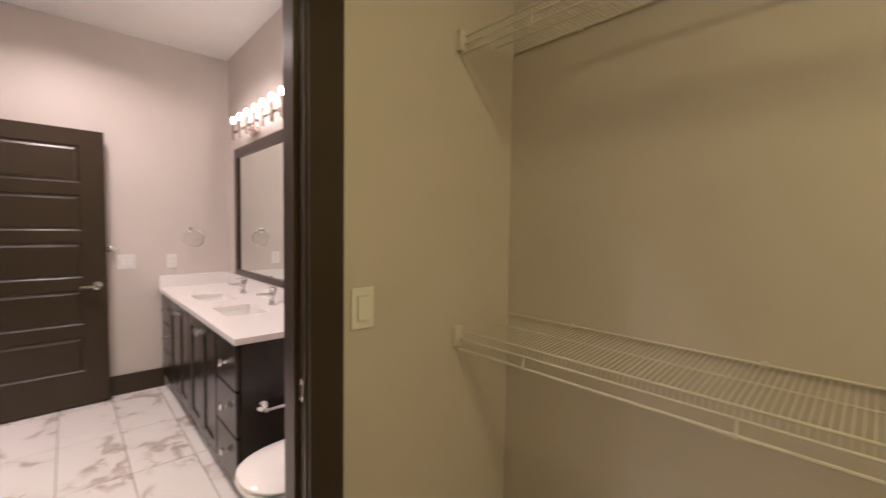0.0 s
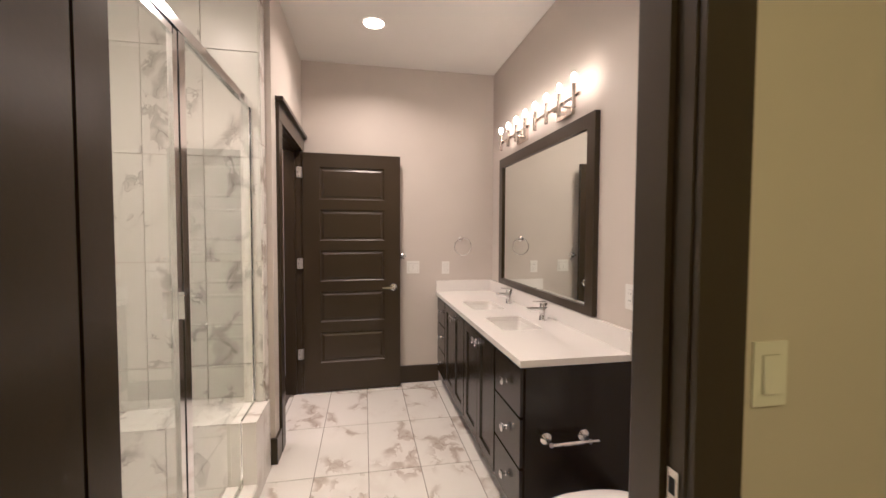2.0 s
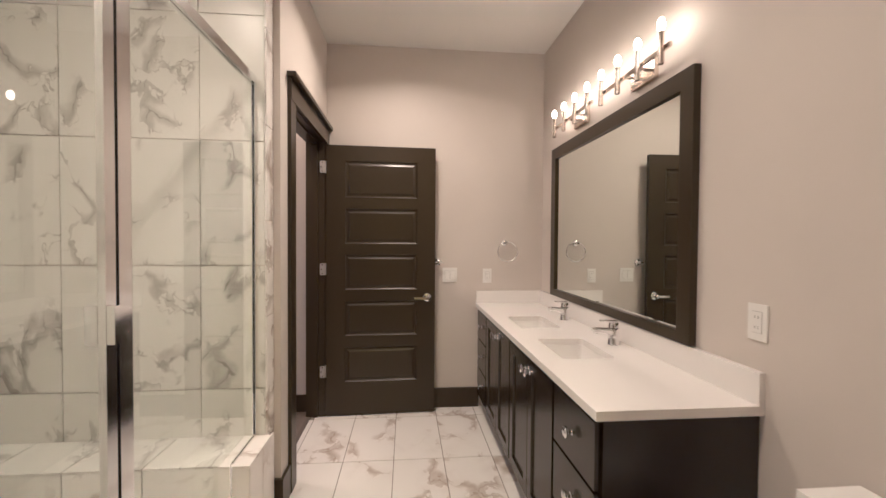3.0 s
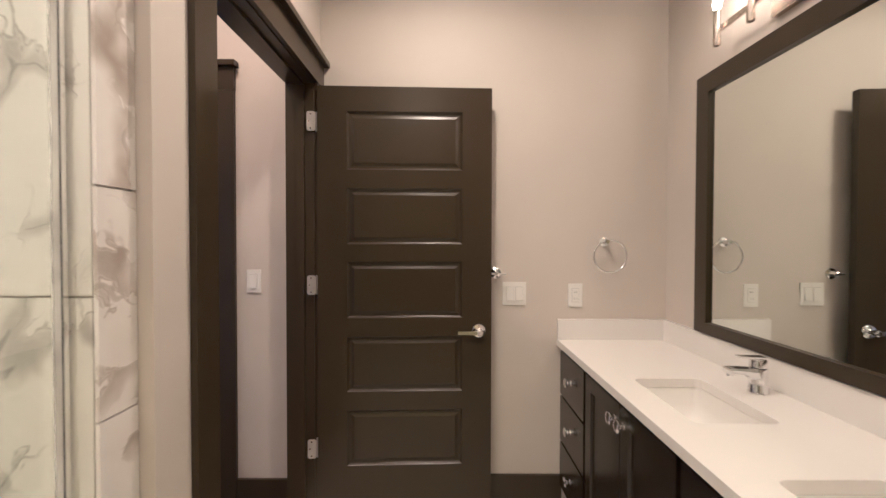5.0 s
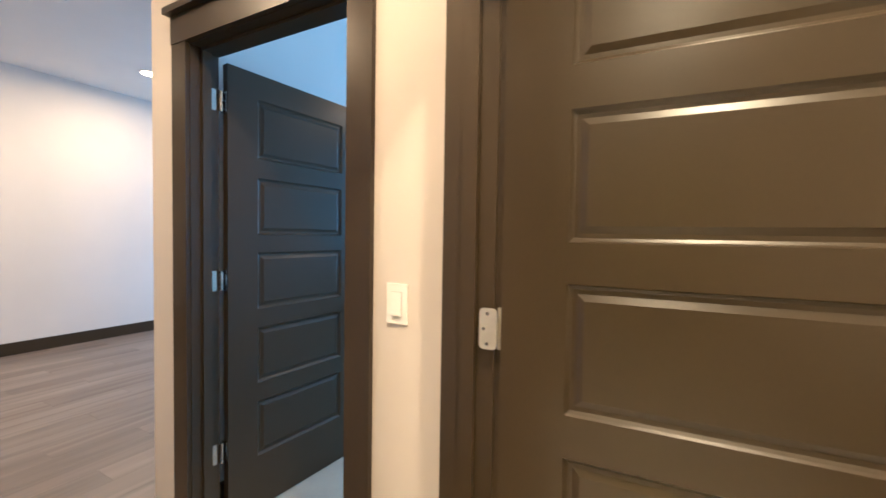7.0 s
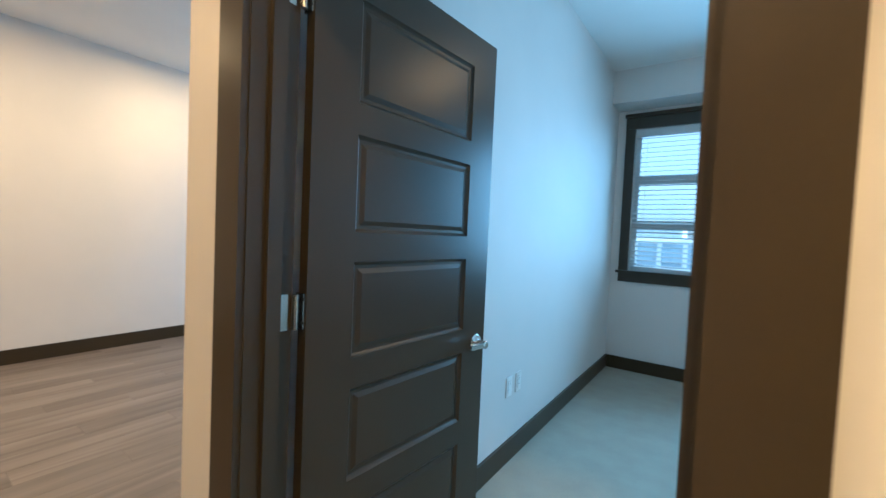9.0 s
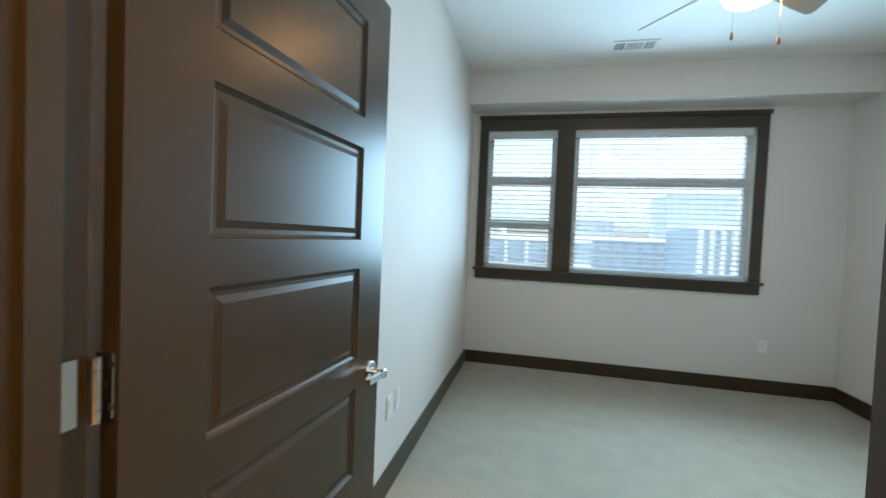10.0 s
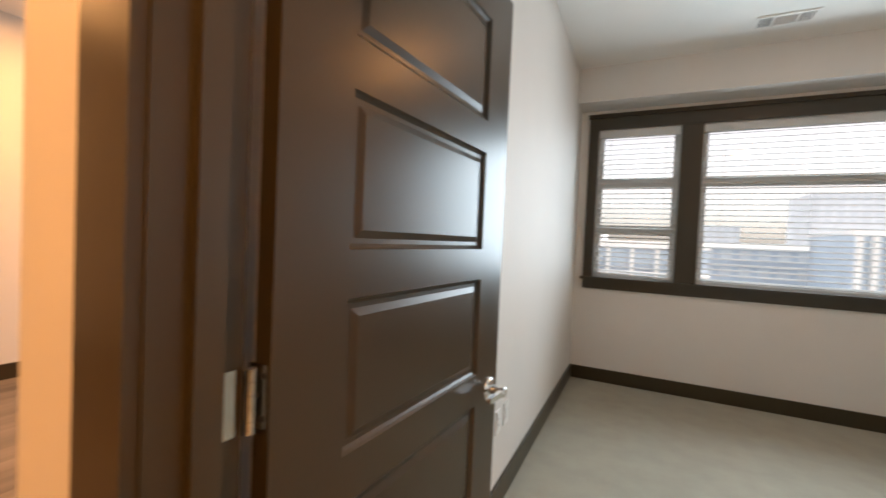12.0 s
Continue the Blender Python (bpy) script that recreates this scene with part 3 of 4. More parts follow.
def knob(parent, x, y, z):
    bm = bmesh.new()
    lathe(bm, ((0.012, 0), (0.012, 0.002), (0.006, 0.004), (0.006, 0.014), (0.015, 0.018), (0.0205, 0.023), (0.0205, 0.027), (0.014, 0.031), (0.004, 0.0325)), pose(x, y, z, 0, -90), 20)
    part("knob", bm, M_CHROME, parent, "polished chrome knob", True)


def carcass(root, y0, y1):
    bm = bmesh.new()
    box(bm, VX, XR - 0.002, y0, y1, VB, VT)
    part("body", bm, M_CAB, root)
    bm = bmesh.new()
    box(bm, VX + 0.07, XR - 0.004, y0 + 0.001, y1 - 0.001, 0, VB - 0.001)
    part("toe_kick", bm, M_CAB, root)


def drawer_unit(y0, y1):
    root = thing("drawer_cabinet", "espresso painted vanity cabinet with three drawers", "cabinet", group="vanity cabinets")
    carcass(root, y0, y1)
    for z0, z1 in ((0.118, 0.335), (0.347, 0.562), (0.574, 0.784)):
        bm = bmesh.new()
        box(bm, VX - 0.020, VX - 0.001, y0 + 0.014, y1 - 0.010, z0, z1)
        bevel(bm, 0.003, 2)
        dr = part("drawer_front", bm, M_CAB, root)
        knob(dr, VX - 0.020, (y0 + y1) / 2, (z0 + z1) / 2)


def shaker(y0, y1, z0, z1):
    bm = bmesh.new()
    r = 0.055
    prof = ((0, 0.0), (r, 0.0), (r + 0.004, 0.004), (r + 0.006, 0.009))
    last = None
    for i, dd in prof:
        ring = [bm.verts.new((VX - 0.020 + dd, y, z)) for y, z in ((y0 + i, z0 + i), (y1 - i, z0 + i), (y1 - i, z1 - i), (y0 + i, z1 - i))]
        if last:
            for k in range(4):
                bm.faces.new((last[k], last[(k + 1) % 4], ring[(k + 1) % 4], ring[k]))
        else:
            first = ring
        last = ring
    bm.faces.new(last)
    back = [bm.verts.new((VX - 0.001, y, z)) for y, z in ((y0, z0), (y1, z0), (y1, z1), (y0, z1))]
    for k in range(4):
        bm.faces.new((first[k], first[(k + 1) % 4], back[(k + 1) % 4], back[k]))
    bm.faces.new(back)
    return bm


def sink_unit(y0, y1):
    root = thing("sink_cabinet", "espresso painted vanity cabinet with two shaker doors", "cabinet", group="vanity cabinets")
    bm = bmesh.new()
    box(bm, VX, VX + 0.02, y0, y1, VB, VT)
    box(bm, XR - 0.02, XR - 0.002, y0, y1, VB, VT)
    box(bm, VX + 0.02, XR - 0.02, y0, y1, VB, VB + 0.02)
    part("body", bm, M_CAB, root)
    bm = bmesh.new()
    box(bm, VX + 0.07, XR - 0.004, y0 + 0.001, y1 - 0.001, 0, VB - 0.001)
    part("toe_kick", bm, M_CAB, root)
    mid = (y0 + y1) / 2
    for a, b, k in ((y0 + 0.010, mid - 0.003, mid - 0.032), (mid + 0.003, y1 - 0.010, mid + 0.032)):
        dr = part("door", shaker(a, b, 0.118, 0.784), M_CAB, root)
        knob(dr, VX - 0.020, k, 0.728)


VY = (1.942, 2.305, 2.970, 3.630, 3.985)
drawer_unit(VY[0], VY[1])
sink_unit(VY[1] + 0.001, VY[2])
sink_unit(VY[2] + 0.001, VY[3])
drawer_unit(VY[3] + 0.001, VY[4])

CTX, CTZ = 0.758, 0.833
SINKS = ((0.866, 1.103, 2.445, 2.802), (0.864, 1.100, 3.058, 3.415))


def holed_rect(bm, z, rect, hole, r):
    """A rectangle with a rounded hole, at height z. Returns the hole's ring."""
    x0, x1, y0, y1 = rect
    inner, outer = [], []
    for c, arc in enumerate(rounded(*hole, r)):
        n = len(arc) - 1
        cx, cy = ((x1, y1), (x0, y1), (x0, y0), (x1, y0))[c]
        for k, (x, y) in enumerate(arc):
            if k == n // 2:
                o = (cx, cy)
            elif (k < n // 2) == (c % 2 == 0):
                o = (cx, y)
            else:
                o = (x, cy)
            inner.append(bm.verts.new((x, y, z)))
            outer.append(bm.verts.new((*o, z)))
    n = len(inner)
    for k in range(n):
        bm.faces.new((inner[k], inner[(k + 1) % n], outer[(k + 1) % n], outer[k]))
    return inner


top = thing("countertop", "white quartz vanity countertop with a low backsplash", "countertop")
bm = bmesh.new()
cells = ((1.925, 2.36), (2.36, 2.93), (2.93, 3.54), (3.54, YE - 0.001))
for y0, y1 in cells:
    hole = [s for s in SINKS if y0 < s[2] < y1]
    for z in (CTZ, CTZ - 0.03):
        if hole:
            ring = holed_rect(bm, z, (CTX, XR - 0.001, y0, y1), hole[0], 0.025)
            if z == CTZ:
                up = ring
            else:
                for k in range(len(ring)):
                    bm.faces.new((up[k], up[(k + 1) % len(ring)], ring[(k + 1) % len(ring)], ring[k]))
        else:
            bm.faces.new([bm.verts.new((x, y, z)) for x, y in ((CTX, y0), (XR - 0.001, y0), (XR - 0.001, y1), (CTX, y1))])
    for xx in (CTX, XR - 0.001):
        bm.faces.new([bm.verts.new((xx, y, z)) for y, z in ((y0, CTZ), (y1, CTZ), (y1, CTZ - 0.03), (y0, CTZ - 0.03))])
for yy in (cells[0][0], cells[-1][1]):
    bm.faces.new([bm.verts.new((x, yy, z)) for x, z in ((CTX, CTZ), (XR - 0.001, CTZ), (XR - 0.001, CTZ - 0.03), (CTX, CTZ - 0.03))])
bmesh.ops.remove_doubles(bm, verts=bm.verts, dist=0.0003)
part("slab", bm, M_QUARTZ, top)
for bx in ((XR - 0.021, XR - 0.001, 1.925, YE - 0.022), (CTX, XR - 0.001, YE - 0.021, YE - 0.001)):
    bm = bmesh.new()
    box(bm, *bx, CTZ, CTZ + 0.102)
    bevel(bm, 0.002, 2)
    part("backsplash", bm, M_QUARTZ, top)


def basin(x0, x1, y0, y1):
    root = thing("sink", "white ceramic undermount rectangular sink basin", "sink", group="sinks in the countertop")
    bm = bmesh.new()
    last = None
    for inset, z, r in ((-0.016, CTZ - 0.0305, 0.03), (-0.006, CTZ - 0.036, 0.03), (-0.001, CTZ - 0.09, 0.035), (0.010, CTZ - 0.125, 0.045), (0.030, CTZ - 0.142, 0.05), (0.055, CTZ - 0.146, 0.04)):
        ring = [bm.verts.new((x, y, z)) for arc in rounded(x0 + inset, x1 - inset, y0 + inset, y1 - inset, r) for x, y in arc]
        if last:
            for k in range(len(ring)):
                bm.faces.new((last[k], last[(k + 1) % len(ring)], ring[(k + 1) % len(ring)], ring[k]))
        last = ring
    bm.faces.new(last)
    me = part("bowl", bm, M_CERAMIC, root, "", True)
    so = me.modifiers.new("wall", "SOLIDIFY")
    so.thickness, so.offset = 0.006, -1
    bm = bmesh.new()
    lathe(bm, ((0.024, -0.004), (0.024, 0.006), (0.018, 0.009), (0.005, 0.011)), pose((x0 + x1) / 2 + 0.05, (y0 + y1) / 2 + 0.06, CTZ - 0.145), 20)
    part("drain", bm, M_CHROME, root, "chrome pop-up drain", True)


def faucet(y):
    root = thing("faucet", "chrome single-lever faucet with a flat spout", "faucet", pose(1.207, y, CTZ), group="faucets")
    bm = bmesh.new()
    lathe(bm, ((0.029, 0), (0.029, 0.003), (0.0265, 0.006), (0.0255, 0.040), (0.0265, 0.078), (0.025, 0.081)), seg=32)
    part("body", bm, M_CHROME, root, "", True)
    bm = bmesh.new()
    prof = ((0.0, 0.044, 0.080, 0.0235), (-0.030, 0.046, 0.080, 0.0225), (-0.055, 0.058, 0.081, 0.0215), (-0.085, 0.062, 0.082, 0.021), (-0.100, 0.062, 0.081, 0.020), (-0.106, 0.066, 0.077, 0.018))
    last = None
    for x, z0, z1, h in prof:
        r = 0.25 * (z1 - z0)
        ring = [bm.verts.new((x, yy, zz)) for yy, zz in ((-h, z0 + r), (-h + r, z0), (h - r, z0), (h, z0 + r), (h, z1 - r), (h - r, z1), (-h + r, z1), (-h, z1 - r))]
        if last:
            for k in range(8):
                bm.faces.new((last[k], last[(k + 1) % 8], ring[(k + 1) % 8], ring[k]))
        else:
            bm.faces.new(ring)
        last = ring
    bm.faces.new(last[::-1])
    sp = part("spout", bm, M_CHROME, root, "", True)
    bm = bmesh.new()
    tube(bm, (-0.092, 0, 0.064), (-0.092, 0, 0.056), 0.011, seg=16)
    part("aerator", bm, M_CHROME, sp, "", True)
    bm = bmesh.new()
    lathe(bm, ((0.021, 0.0815), (0.0245, 0.084), (0.0235, 0.106), (0.020, 0.111), (0.008, 0.113)), seg=32)
    cap = part("cap", bm, M_CHROME, root, "", True)
    bm = bmesh.new()
    box(bm, -0.068, 0.018, -0.016, 0.016, 0.109, 0.117)
    for v in bm.verts:
        if v.co.x < -0.05:
            v.co.z = 0.117 + (v.co.z - 0.113) * 0.6
            v.co.y *= 0.8
    bevel(bm, 0.003, 3)
    part("handle", bm, M_CHROME, cap, "", True)


for s in SINKS:
    basin(*s)
    faucet((s[2] + s[3]) / 2 + 0.047)

# mirror
mr = thing("wall_mirror", "large wall mirror in a flat dark brown frame", "mirror")
MY0, MY1, MZ0, MZ1, MF, ML = 2.228, 3.724, 0.9405, 2.008, 0.076, 0.0455
for y0, y1, z0, z1 in ((MY0, MY1, MZ0, MZ0 + ML), (MY0, MY1, MZ1 - MF, MZ1), (MY0, MY0 + MF, MZ0 + ML, MZ1 - MF), (MY1 - MF, MY1, MZ0 + ML, MZ1 - MF)):
    bm = bmesh.new()
    box(bm, XR - 0.030, XR - 0.001, y0, y1, z0, z1)
    bevel(bm, 0.003, 2)
    part("frame_rail", bm, M_DARK, mr)
bm = bmesh.new()
box(bm, XR - 0.016, XR - 0.004, MY0 + MF - 0.005, MY1 - MF + 0.005, MZ0 + ML - 0.005, MZ1 - MF + 0.005)
part("mirror_glass", bm, M_MIRROR, mr, "silvered mirror glass")


# vanity lights
def vanity_light(ys):
    mid = (ys[0] + ys[-1]) / 2
    root = thing("vanity_light", "polished nickel four-light vanity bar with lit bulbs", "wall light", group="lights above the mirror")
    bm = bmesh.new()
    box(bm, XR - 0.022, XR - 0.001, mid - 0.093, mid + 0.093, 2.062, 2.165)
    bevel(bm, 0.004, 2)
    part("back_plate", bm, M_NICKEL, root, "", True)
    for dy in (-0.05, 0.05):
        bm = bmesh.new()
        tube(bm, (XR - 0.02, mid + dy, 2.112), (BULB_X + 0.02, mid + dy, 2.112), 0.008)
        part("arm", bm, M_NICKEL, root, "", True)
    bm = bmesh.new()
    box(bm, BULB_X + 0.012, BULB_X + 0.024, ys[0] - 0.035, ys[-1] + 0.035, 2.104, 2.122)
    bevel(bm, 0.002, 1)
    part("crossbar", bm, M_NICKEL, root)
    for y in ys:
        bm = bmesh.new()
        lathe(bm, ((0.0105, 2.045), (0.0125, 2.047), (0.0125, 2.120), (0.011, 2.168), (0.0125, 2.172), (0.0105, 2.176)), pose(BULB_X, y, 0), 18)
        cup = part("candle_tube", bm, M_NICKEL, root, "", True)
        bm = bmesh.new()
        lathe(bm, ((0.007, 2.176), (0.0105, 2.183), (0.0145, 2.196), (0.0150, 2.205), (0.0125, 2.218), (0.007, 2.227), (0.002, 2.230)), pose(BULB_X, y, 0), 16)
        part("bulb", bm, M_BULB, cup, "glowing warm white bulb", True)


vanity_light(BULB_Y[:4])
vanity_light(BULB_Y[4:])


# downlights
def downlight(x, y, z):
    root = thing("downlight", "white recessed ceiling downlight, switched on", "ceiling light", pose(x, y, z), group="downlights")
    bm = bmesh.new()
    lathe(bm, ((0.072, -0.006), (0.100, -0.006), (0.096, -0.001)), seg=36)
    part("trim_ring", bm, M_PLATE, root, "", True)
    bm = bmesh.new()
    lathe(bm, ((0.070, -0.0075), (0.068, -0.009)), seg=36)
    part("lens", bm, M_CAN, root, "glowing lens", True)


downlight(0.18, 3.25, ZC)
downlight(0.10, 1.72, ZC)
downlight(-4.97, 3.47, LZ)
# added fixture, always out of view, for the extra living room lamp
downlight(-2.6, 2.6, LZ)
downlight(-4.98, 5.42, LZ)
downlight(-0.88, 1.72, ZC)
# unseen hall fixture at an assumed place
downlight(-0.80, 3.16, LZ)


def vent(x0, x1, y0, y1, z, label):
    root = thing("ceiling_vent", label, "ceiling vent")
    bm = bmesh.new()
    slab(bm, (x0, x1), (y0, y1), (z - 0.008, z - 0.001), [(x0 + 0.02, x1 - 0.02, y0 + 0.02, y1 - 0.02)], "z")
    part("frame", bm, M_PLATE, root)
    # black sheet stands for the unlit duct behind the louvres
    bm = bmesh.new()
    box(bm, x0 + 0.02, x1 - 0.02, y0 + 0.02, y1 - 0.02, z - 0.002, z - 0.0008)
    part("duct_shade", bm, M_BLACK, root)
    thirds = ((x0 + 0.022, x0 + 0.085), (x0 + 0.100, x1 - 0.100), (x1 - 0.085, x1 - 0.022))
    for k, (a, b) in enumerate(thirds):
        n = 5 if k != 1 else 7
        for i in range(n):
            bm = bmesh.new()
            if k == 1:
                yy = y0 + 0.028 + i * (y1 - y0 - 0.056) / (n - 1)
                box(bm, a, b, yy - 0.0025, yy + 0.0025, z - 0.0075, z - 0.0035)
            else:
                xx = a + (i + 0.5) * (b - a) / n
                box(bm, xx - 0.0025, xx + 0.0025, y0 + 0.02, y1 - 0.02, z - 0.0075, z - 0.0035)
            part("slat", bm, M_PLATE, root)
    for a in (x0 + 0.1005, x1 - 0.1005):
        bm = bmesh.new()
        box(bm, a - 0.007, a + 0.007, y0 + 0.02, y1 - 0.02, z - 0.0078, z - 0.003)
        part("divider", bm, M_PLATE, root)


vent(-0.19, 0.11, 2.735, 2.885, ZC, "white louvred air vent in the bathroom ceiling")
vent(-0.68, -0.335, 7.23, 7.40, BZ, "white louvred air vent in the bedroom ceiling")


# switches and outlets, built facing local -y
def plate(name, label, category, m, gangs=1, kind="switch"):
    w = 0.070 + 0.046 * (gangs - 1)
    root = thing(name, label, category, m)
    bm = bmesh.new()
    box(bm, -w / 2, w / 2, -0.006, -0.0005, -0.057, 0.057)
    bevel(bm, 0.003, 2)
    part("cover_plate", bm, M_PLATE, root, "", True)
    for g in range(gangs):
        x = (g - (gangs - 1) / 2) * 0.046
        # grey sheet paints the shade of the gap round the rocker
        bm = bmesh.new()
        box(bm, x - 0.0178, x + 0.0178, -0.0066, -0.004, -0.0343, 0.0343)
        part("gap_shade", bm, M_GAP_SHADE, root)
        bm = bmesh.new()
        box(bm, x - 0.0165, x + 0.0165, -0.0085, -0.005, -0.033, 0.033)
        if kind == "switch":
            for v in bm.verts:
                if v.co.y < -0.006 and v.co.z < 0:
                    v.co.y -= 0.004
        bevel(bm, 0.0012, 1)
        body = part("rocker" if kind == "switch" else "socket", bm, M_PLATE, root)
        if kind == "outlet":
            for dz in (-0.016, 0.016):
                for dx in (-0.006, 0.006):
                    # thin black boxes on the socket face paint the dark of its openings
                    bm = bmesh.new()
                    box(bm, x + dx - 0.001, x + dx + 0.001, -0.0088, -0.0084, dz - 0.004, dz + 0.004)
                    part("slot_shade", bm, M_BLACK, body)
    return root


plate("light_switch", "white double rocker light switch on the wall", "light switch", pose(0.545, YE, 1.061), 2)
plate("wall_outlet", "white wall outlet beside the towel ring", "outlet", pose(0.848, YE, 1.054), 1, "outlet")
plate("wall_outlet", "white wall outlet beside the end of the vanity", "outlet", pose(XR, 1.955, 1.087, 0, 0, -90), 1, "outlet")
plate("light_switch", "white rocker light switch beside the bedroom door", "light switch", pose(-0.750, YE, 1.121))
plate("light_switch", "white rocker light switch on the closet wall", "light switch", pose(0.804, CY0, 1.133))
plate("wall_outlet", "white wall outlet under the window", "outlet", pose(0.862, BY1, 0.437), 1, "outlet")
plate("wall_outlet", "white wall outlet low on the bedroom wall", "outlet", pose(BX0, 5.665, 0.448, 0, 0, 90), 1, "outlet")
plate("wall_outlet", "white cable outlet low on the bedroom wall", "outlet", pose(BX0, 5.790, 0.448, 0, 0, 90), 1, "outlet")
plate("wall_outlet", "white wall outlet low on the living room wall", "outlet", pose(LX, 3.33, 0.47, 0, 0, 90), 1, "outlet")

# towel ring, robe hook, paper holder
tr = thing("towel_ring", "chrome towel ring on the end wall", "towel ring", pose(0.988, YE, 1.319))
bm = bmesh.new()
lathe(bm, ((0.024, 0), (0.024, 0.006), (0.014, 0.012), (0.010, 0.045), (0.014, 0.050), (0.010, 0.055)), pose(0, 0, 0, 90), 24)
part("post", bm, M_CHROME, tr, "", True)
bm = bmesh.new()
n, k2 = 40, 10
ring = [[bm.verts.new(((0.079 + 0.0046 * math.cos(b)) * math.sin(a) + 0.0145, -0.046 + 0.0046 * math.sin(b), -0.070 + (0.079 + 0.0046 * math.cos(b)) * math.cos(a))) for b in [2 * math.pi * j / k2 for j in range(k2)]] for a in [2 * math.pi * i / n for i in range(n)]]
for i in range(n):
    for j in range(k2):
        bm.faces.new((ring[i][j], ring[(i + 1) % n][j], ring[(i + 1) % n][(j + 1) % k2], ring[i][(j + 1) % k2]))
part("ring", bm, M_CHROME, tr, "", True)

rh = thing("robe_hook", "chrome robe hook on the wall behind the door", "robe hook", pose(0.452, YE, 1.163))
bm = bmesh.new()
lathe(bm, ((0.027, 0), (0.027, 0.006), (0.014, 0.011), (0.010, 0.035), (0.014, 0.040), (0.008, 0.046)), pose(0, 0, 0, 90), 24)
part("post", bm, M_CHROME, rh, "", True)
bm = bmesh.new()
tube(bm, (-0.030, -0.040, 0.0), (0.046, -0.040, -0.004), 0.0055)
part("arm", bm, M_CHROME, rh, "", True)

ph = thing("paper_holder", "chrome two-post paper holder on the vanity side", "paper holder", pose(0.885, 1.9435, 0.478))
for dx in (0.0, 0.180):
    bm = bmesh.new()
    lathe(bm, ((0.026, 0), (0.026, 0.006), (0.017, 0.012), (0.010, 0.016), (0.009, 0.058), (0.011, 0.064)), pose(dx, 0, 0, 90), 24)
    part("post", bm, M_CHROME, ph, "", True)
bm = bmesh.new()
tube(bm, (-0.012, -0.058, -0.002), (0.055, -0.058, -0.002), 0.0075)
tube(bm, (0.055, -0.058, -0.002), (0.140, -0.058, -0.002), 0.0092)
tube(bm, (0.140, -0.058, -0.002), (0.222, -0.058, -0.002), 0.0075)
part("bar", bm, M_CHROME, ph, "", True)


# toilet
def loft(bm, rings):
    vs = [[bm.verts.new(p) for p in r] for r in rings]
    n = len(vs[0])
    for a, b in zip(vs, vs[1:]):
        for k in range(n):
            bm.faces.new((a[k], a[(k + 1) % n], b[(k + 1) % n], b[k]))
    bm.faces.new(vs[0][::-1])
    bm.faces.new(vs[-1])


def oval(x0, x1, hw, z, n=32, sq=2.35):
    cx, rx = (x0 + x1) / 2, (x1 - x0) / 2
    out = []
    for k in range(n):
        a = 2 * math.pi * k / n
        c, s = math.cos(a), math.sin(a)
        out.append((cx + rx * math.copysign(abs(c) ** (2 / sq), c), hw * math.copysign(abs(s) ** (2 / sq), s), z))
    return out


wc = thing("toilet", "white ceramic two-piece toilet with the lid down", "toilet", pose(0, 1.455, 0))
bm = bmesh.new()
loft(bm, [oval(0.80, 1.22, 0.105, 0.0), oval(0.80, 1.22, 0.105, 0.03), oval(0.82, 1.20, 0.090, 0.12), oval(0.76, 1.20, 0.115, 0.22), oval(0.68, 1.18, 0.165, 0.32), oval(0.645, 1.16, 0.182, 0.385), oval(0.645, 1.16, 0.182, 0.400)])
part("bowl", bm, M_CERAMIC, wc, "", True)
for nm, z0, z1, e in (("seat", 0.402, 0.418, 0.0), ("lid", 0.420, 0.438, 0.003)):
    bm = bmesh.new()
    loft(bm, [oval(0.640 + e, 1.13, 0.187 - e, z0), oval(0.632 + e, 1.13, 0.192 - e, z0 + 0.005), oval(0.632 + e, 1.13, 0.192 - e, z1 - 0.006), oval(0.640 + e, 1.125, 0.184 - e, z1), oval(0.72, 1.09, 0.12, z1 + (0.004 if nm == "lid" else 0.0))])
    part(nm, bm, M_CERAMIC, wc, "", True)
bm = bmesh.new()
box(bm, 1.135, 1.285, -0.185, 0.185, 0.385, 0.715)
for v in bm.verts:
    if v.co.z < 0.5:
        v.co.y *= 0.9
        v.co.x += 0.012 if v.co.x < 1.2 else 0
bevel(bm, 0.018, 3)
part("tank", bm, M_CERAMIC, wc, "", True)
bm = bmesh.new()
box(bm, 1.122, 1.290, -0.198, 0.198, 0.717, 0.752)
bevel(bm, 0.012, 3)
part("tank_lid", bm, M_CERAMIC, wc, "", True)
bm = bmesh.new()
tube(bm, (1.136, 0.14, 0.655), (1.120, 0.14, 0.655), 0.012)
box(bm, 1.108, 1.120, 0.075, 0.150, 0.647, 0.661)
part("flush_lever", bm, M_CHROME, wc, "chrome flush lever")


# ---- shower ----
curb = structure("trim_curb", M_GROUT, (-0.575, -0.432), (CY1, 2.468), (-0.004, 0.094), axis="z", label="tiled shower curb")
knee = thing("shower_bench", "marble-tiled shower bench with a knee wall end", "bench")
bm = bmesh.new()
box(bm, SX + 0.008, -0.556, 2.483, SY - 0.009, 0, 0.412)
part("bench_core", bm, M_GROUT, knee)
bm = bmesh.new()
box(bm, -0.548, -0.438, 2.474, 2.775, 0, 0.412)
part("knee_core", bm, M_GROUT, knee)

GX = -0.503
enc = thing("shower_enclosure", "chrome-framed clear glass shower door and panel", "shower enclosure")


def bar(name, x0, x1, y0, y1, z0, z1, parent=enc, mat=M_CHROME):
    bm = bmesh.new()
    box(bm, x0, x1, y0, y1, z0, z1)
    bevel(bm, 0.002, 1)
    return part(name, bm, mat, parent)


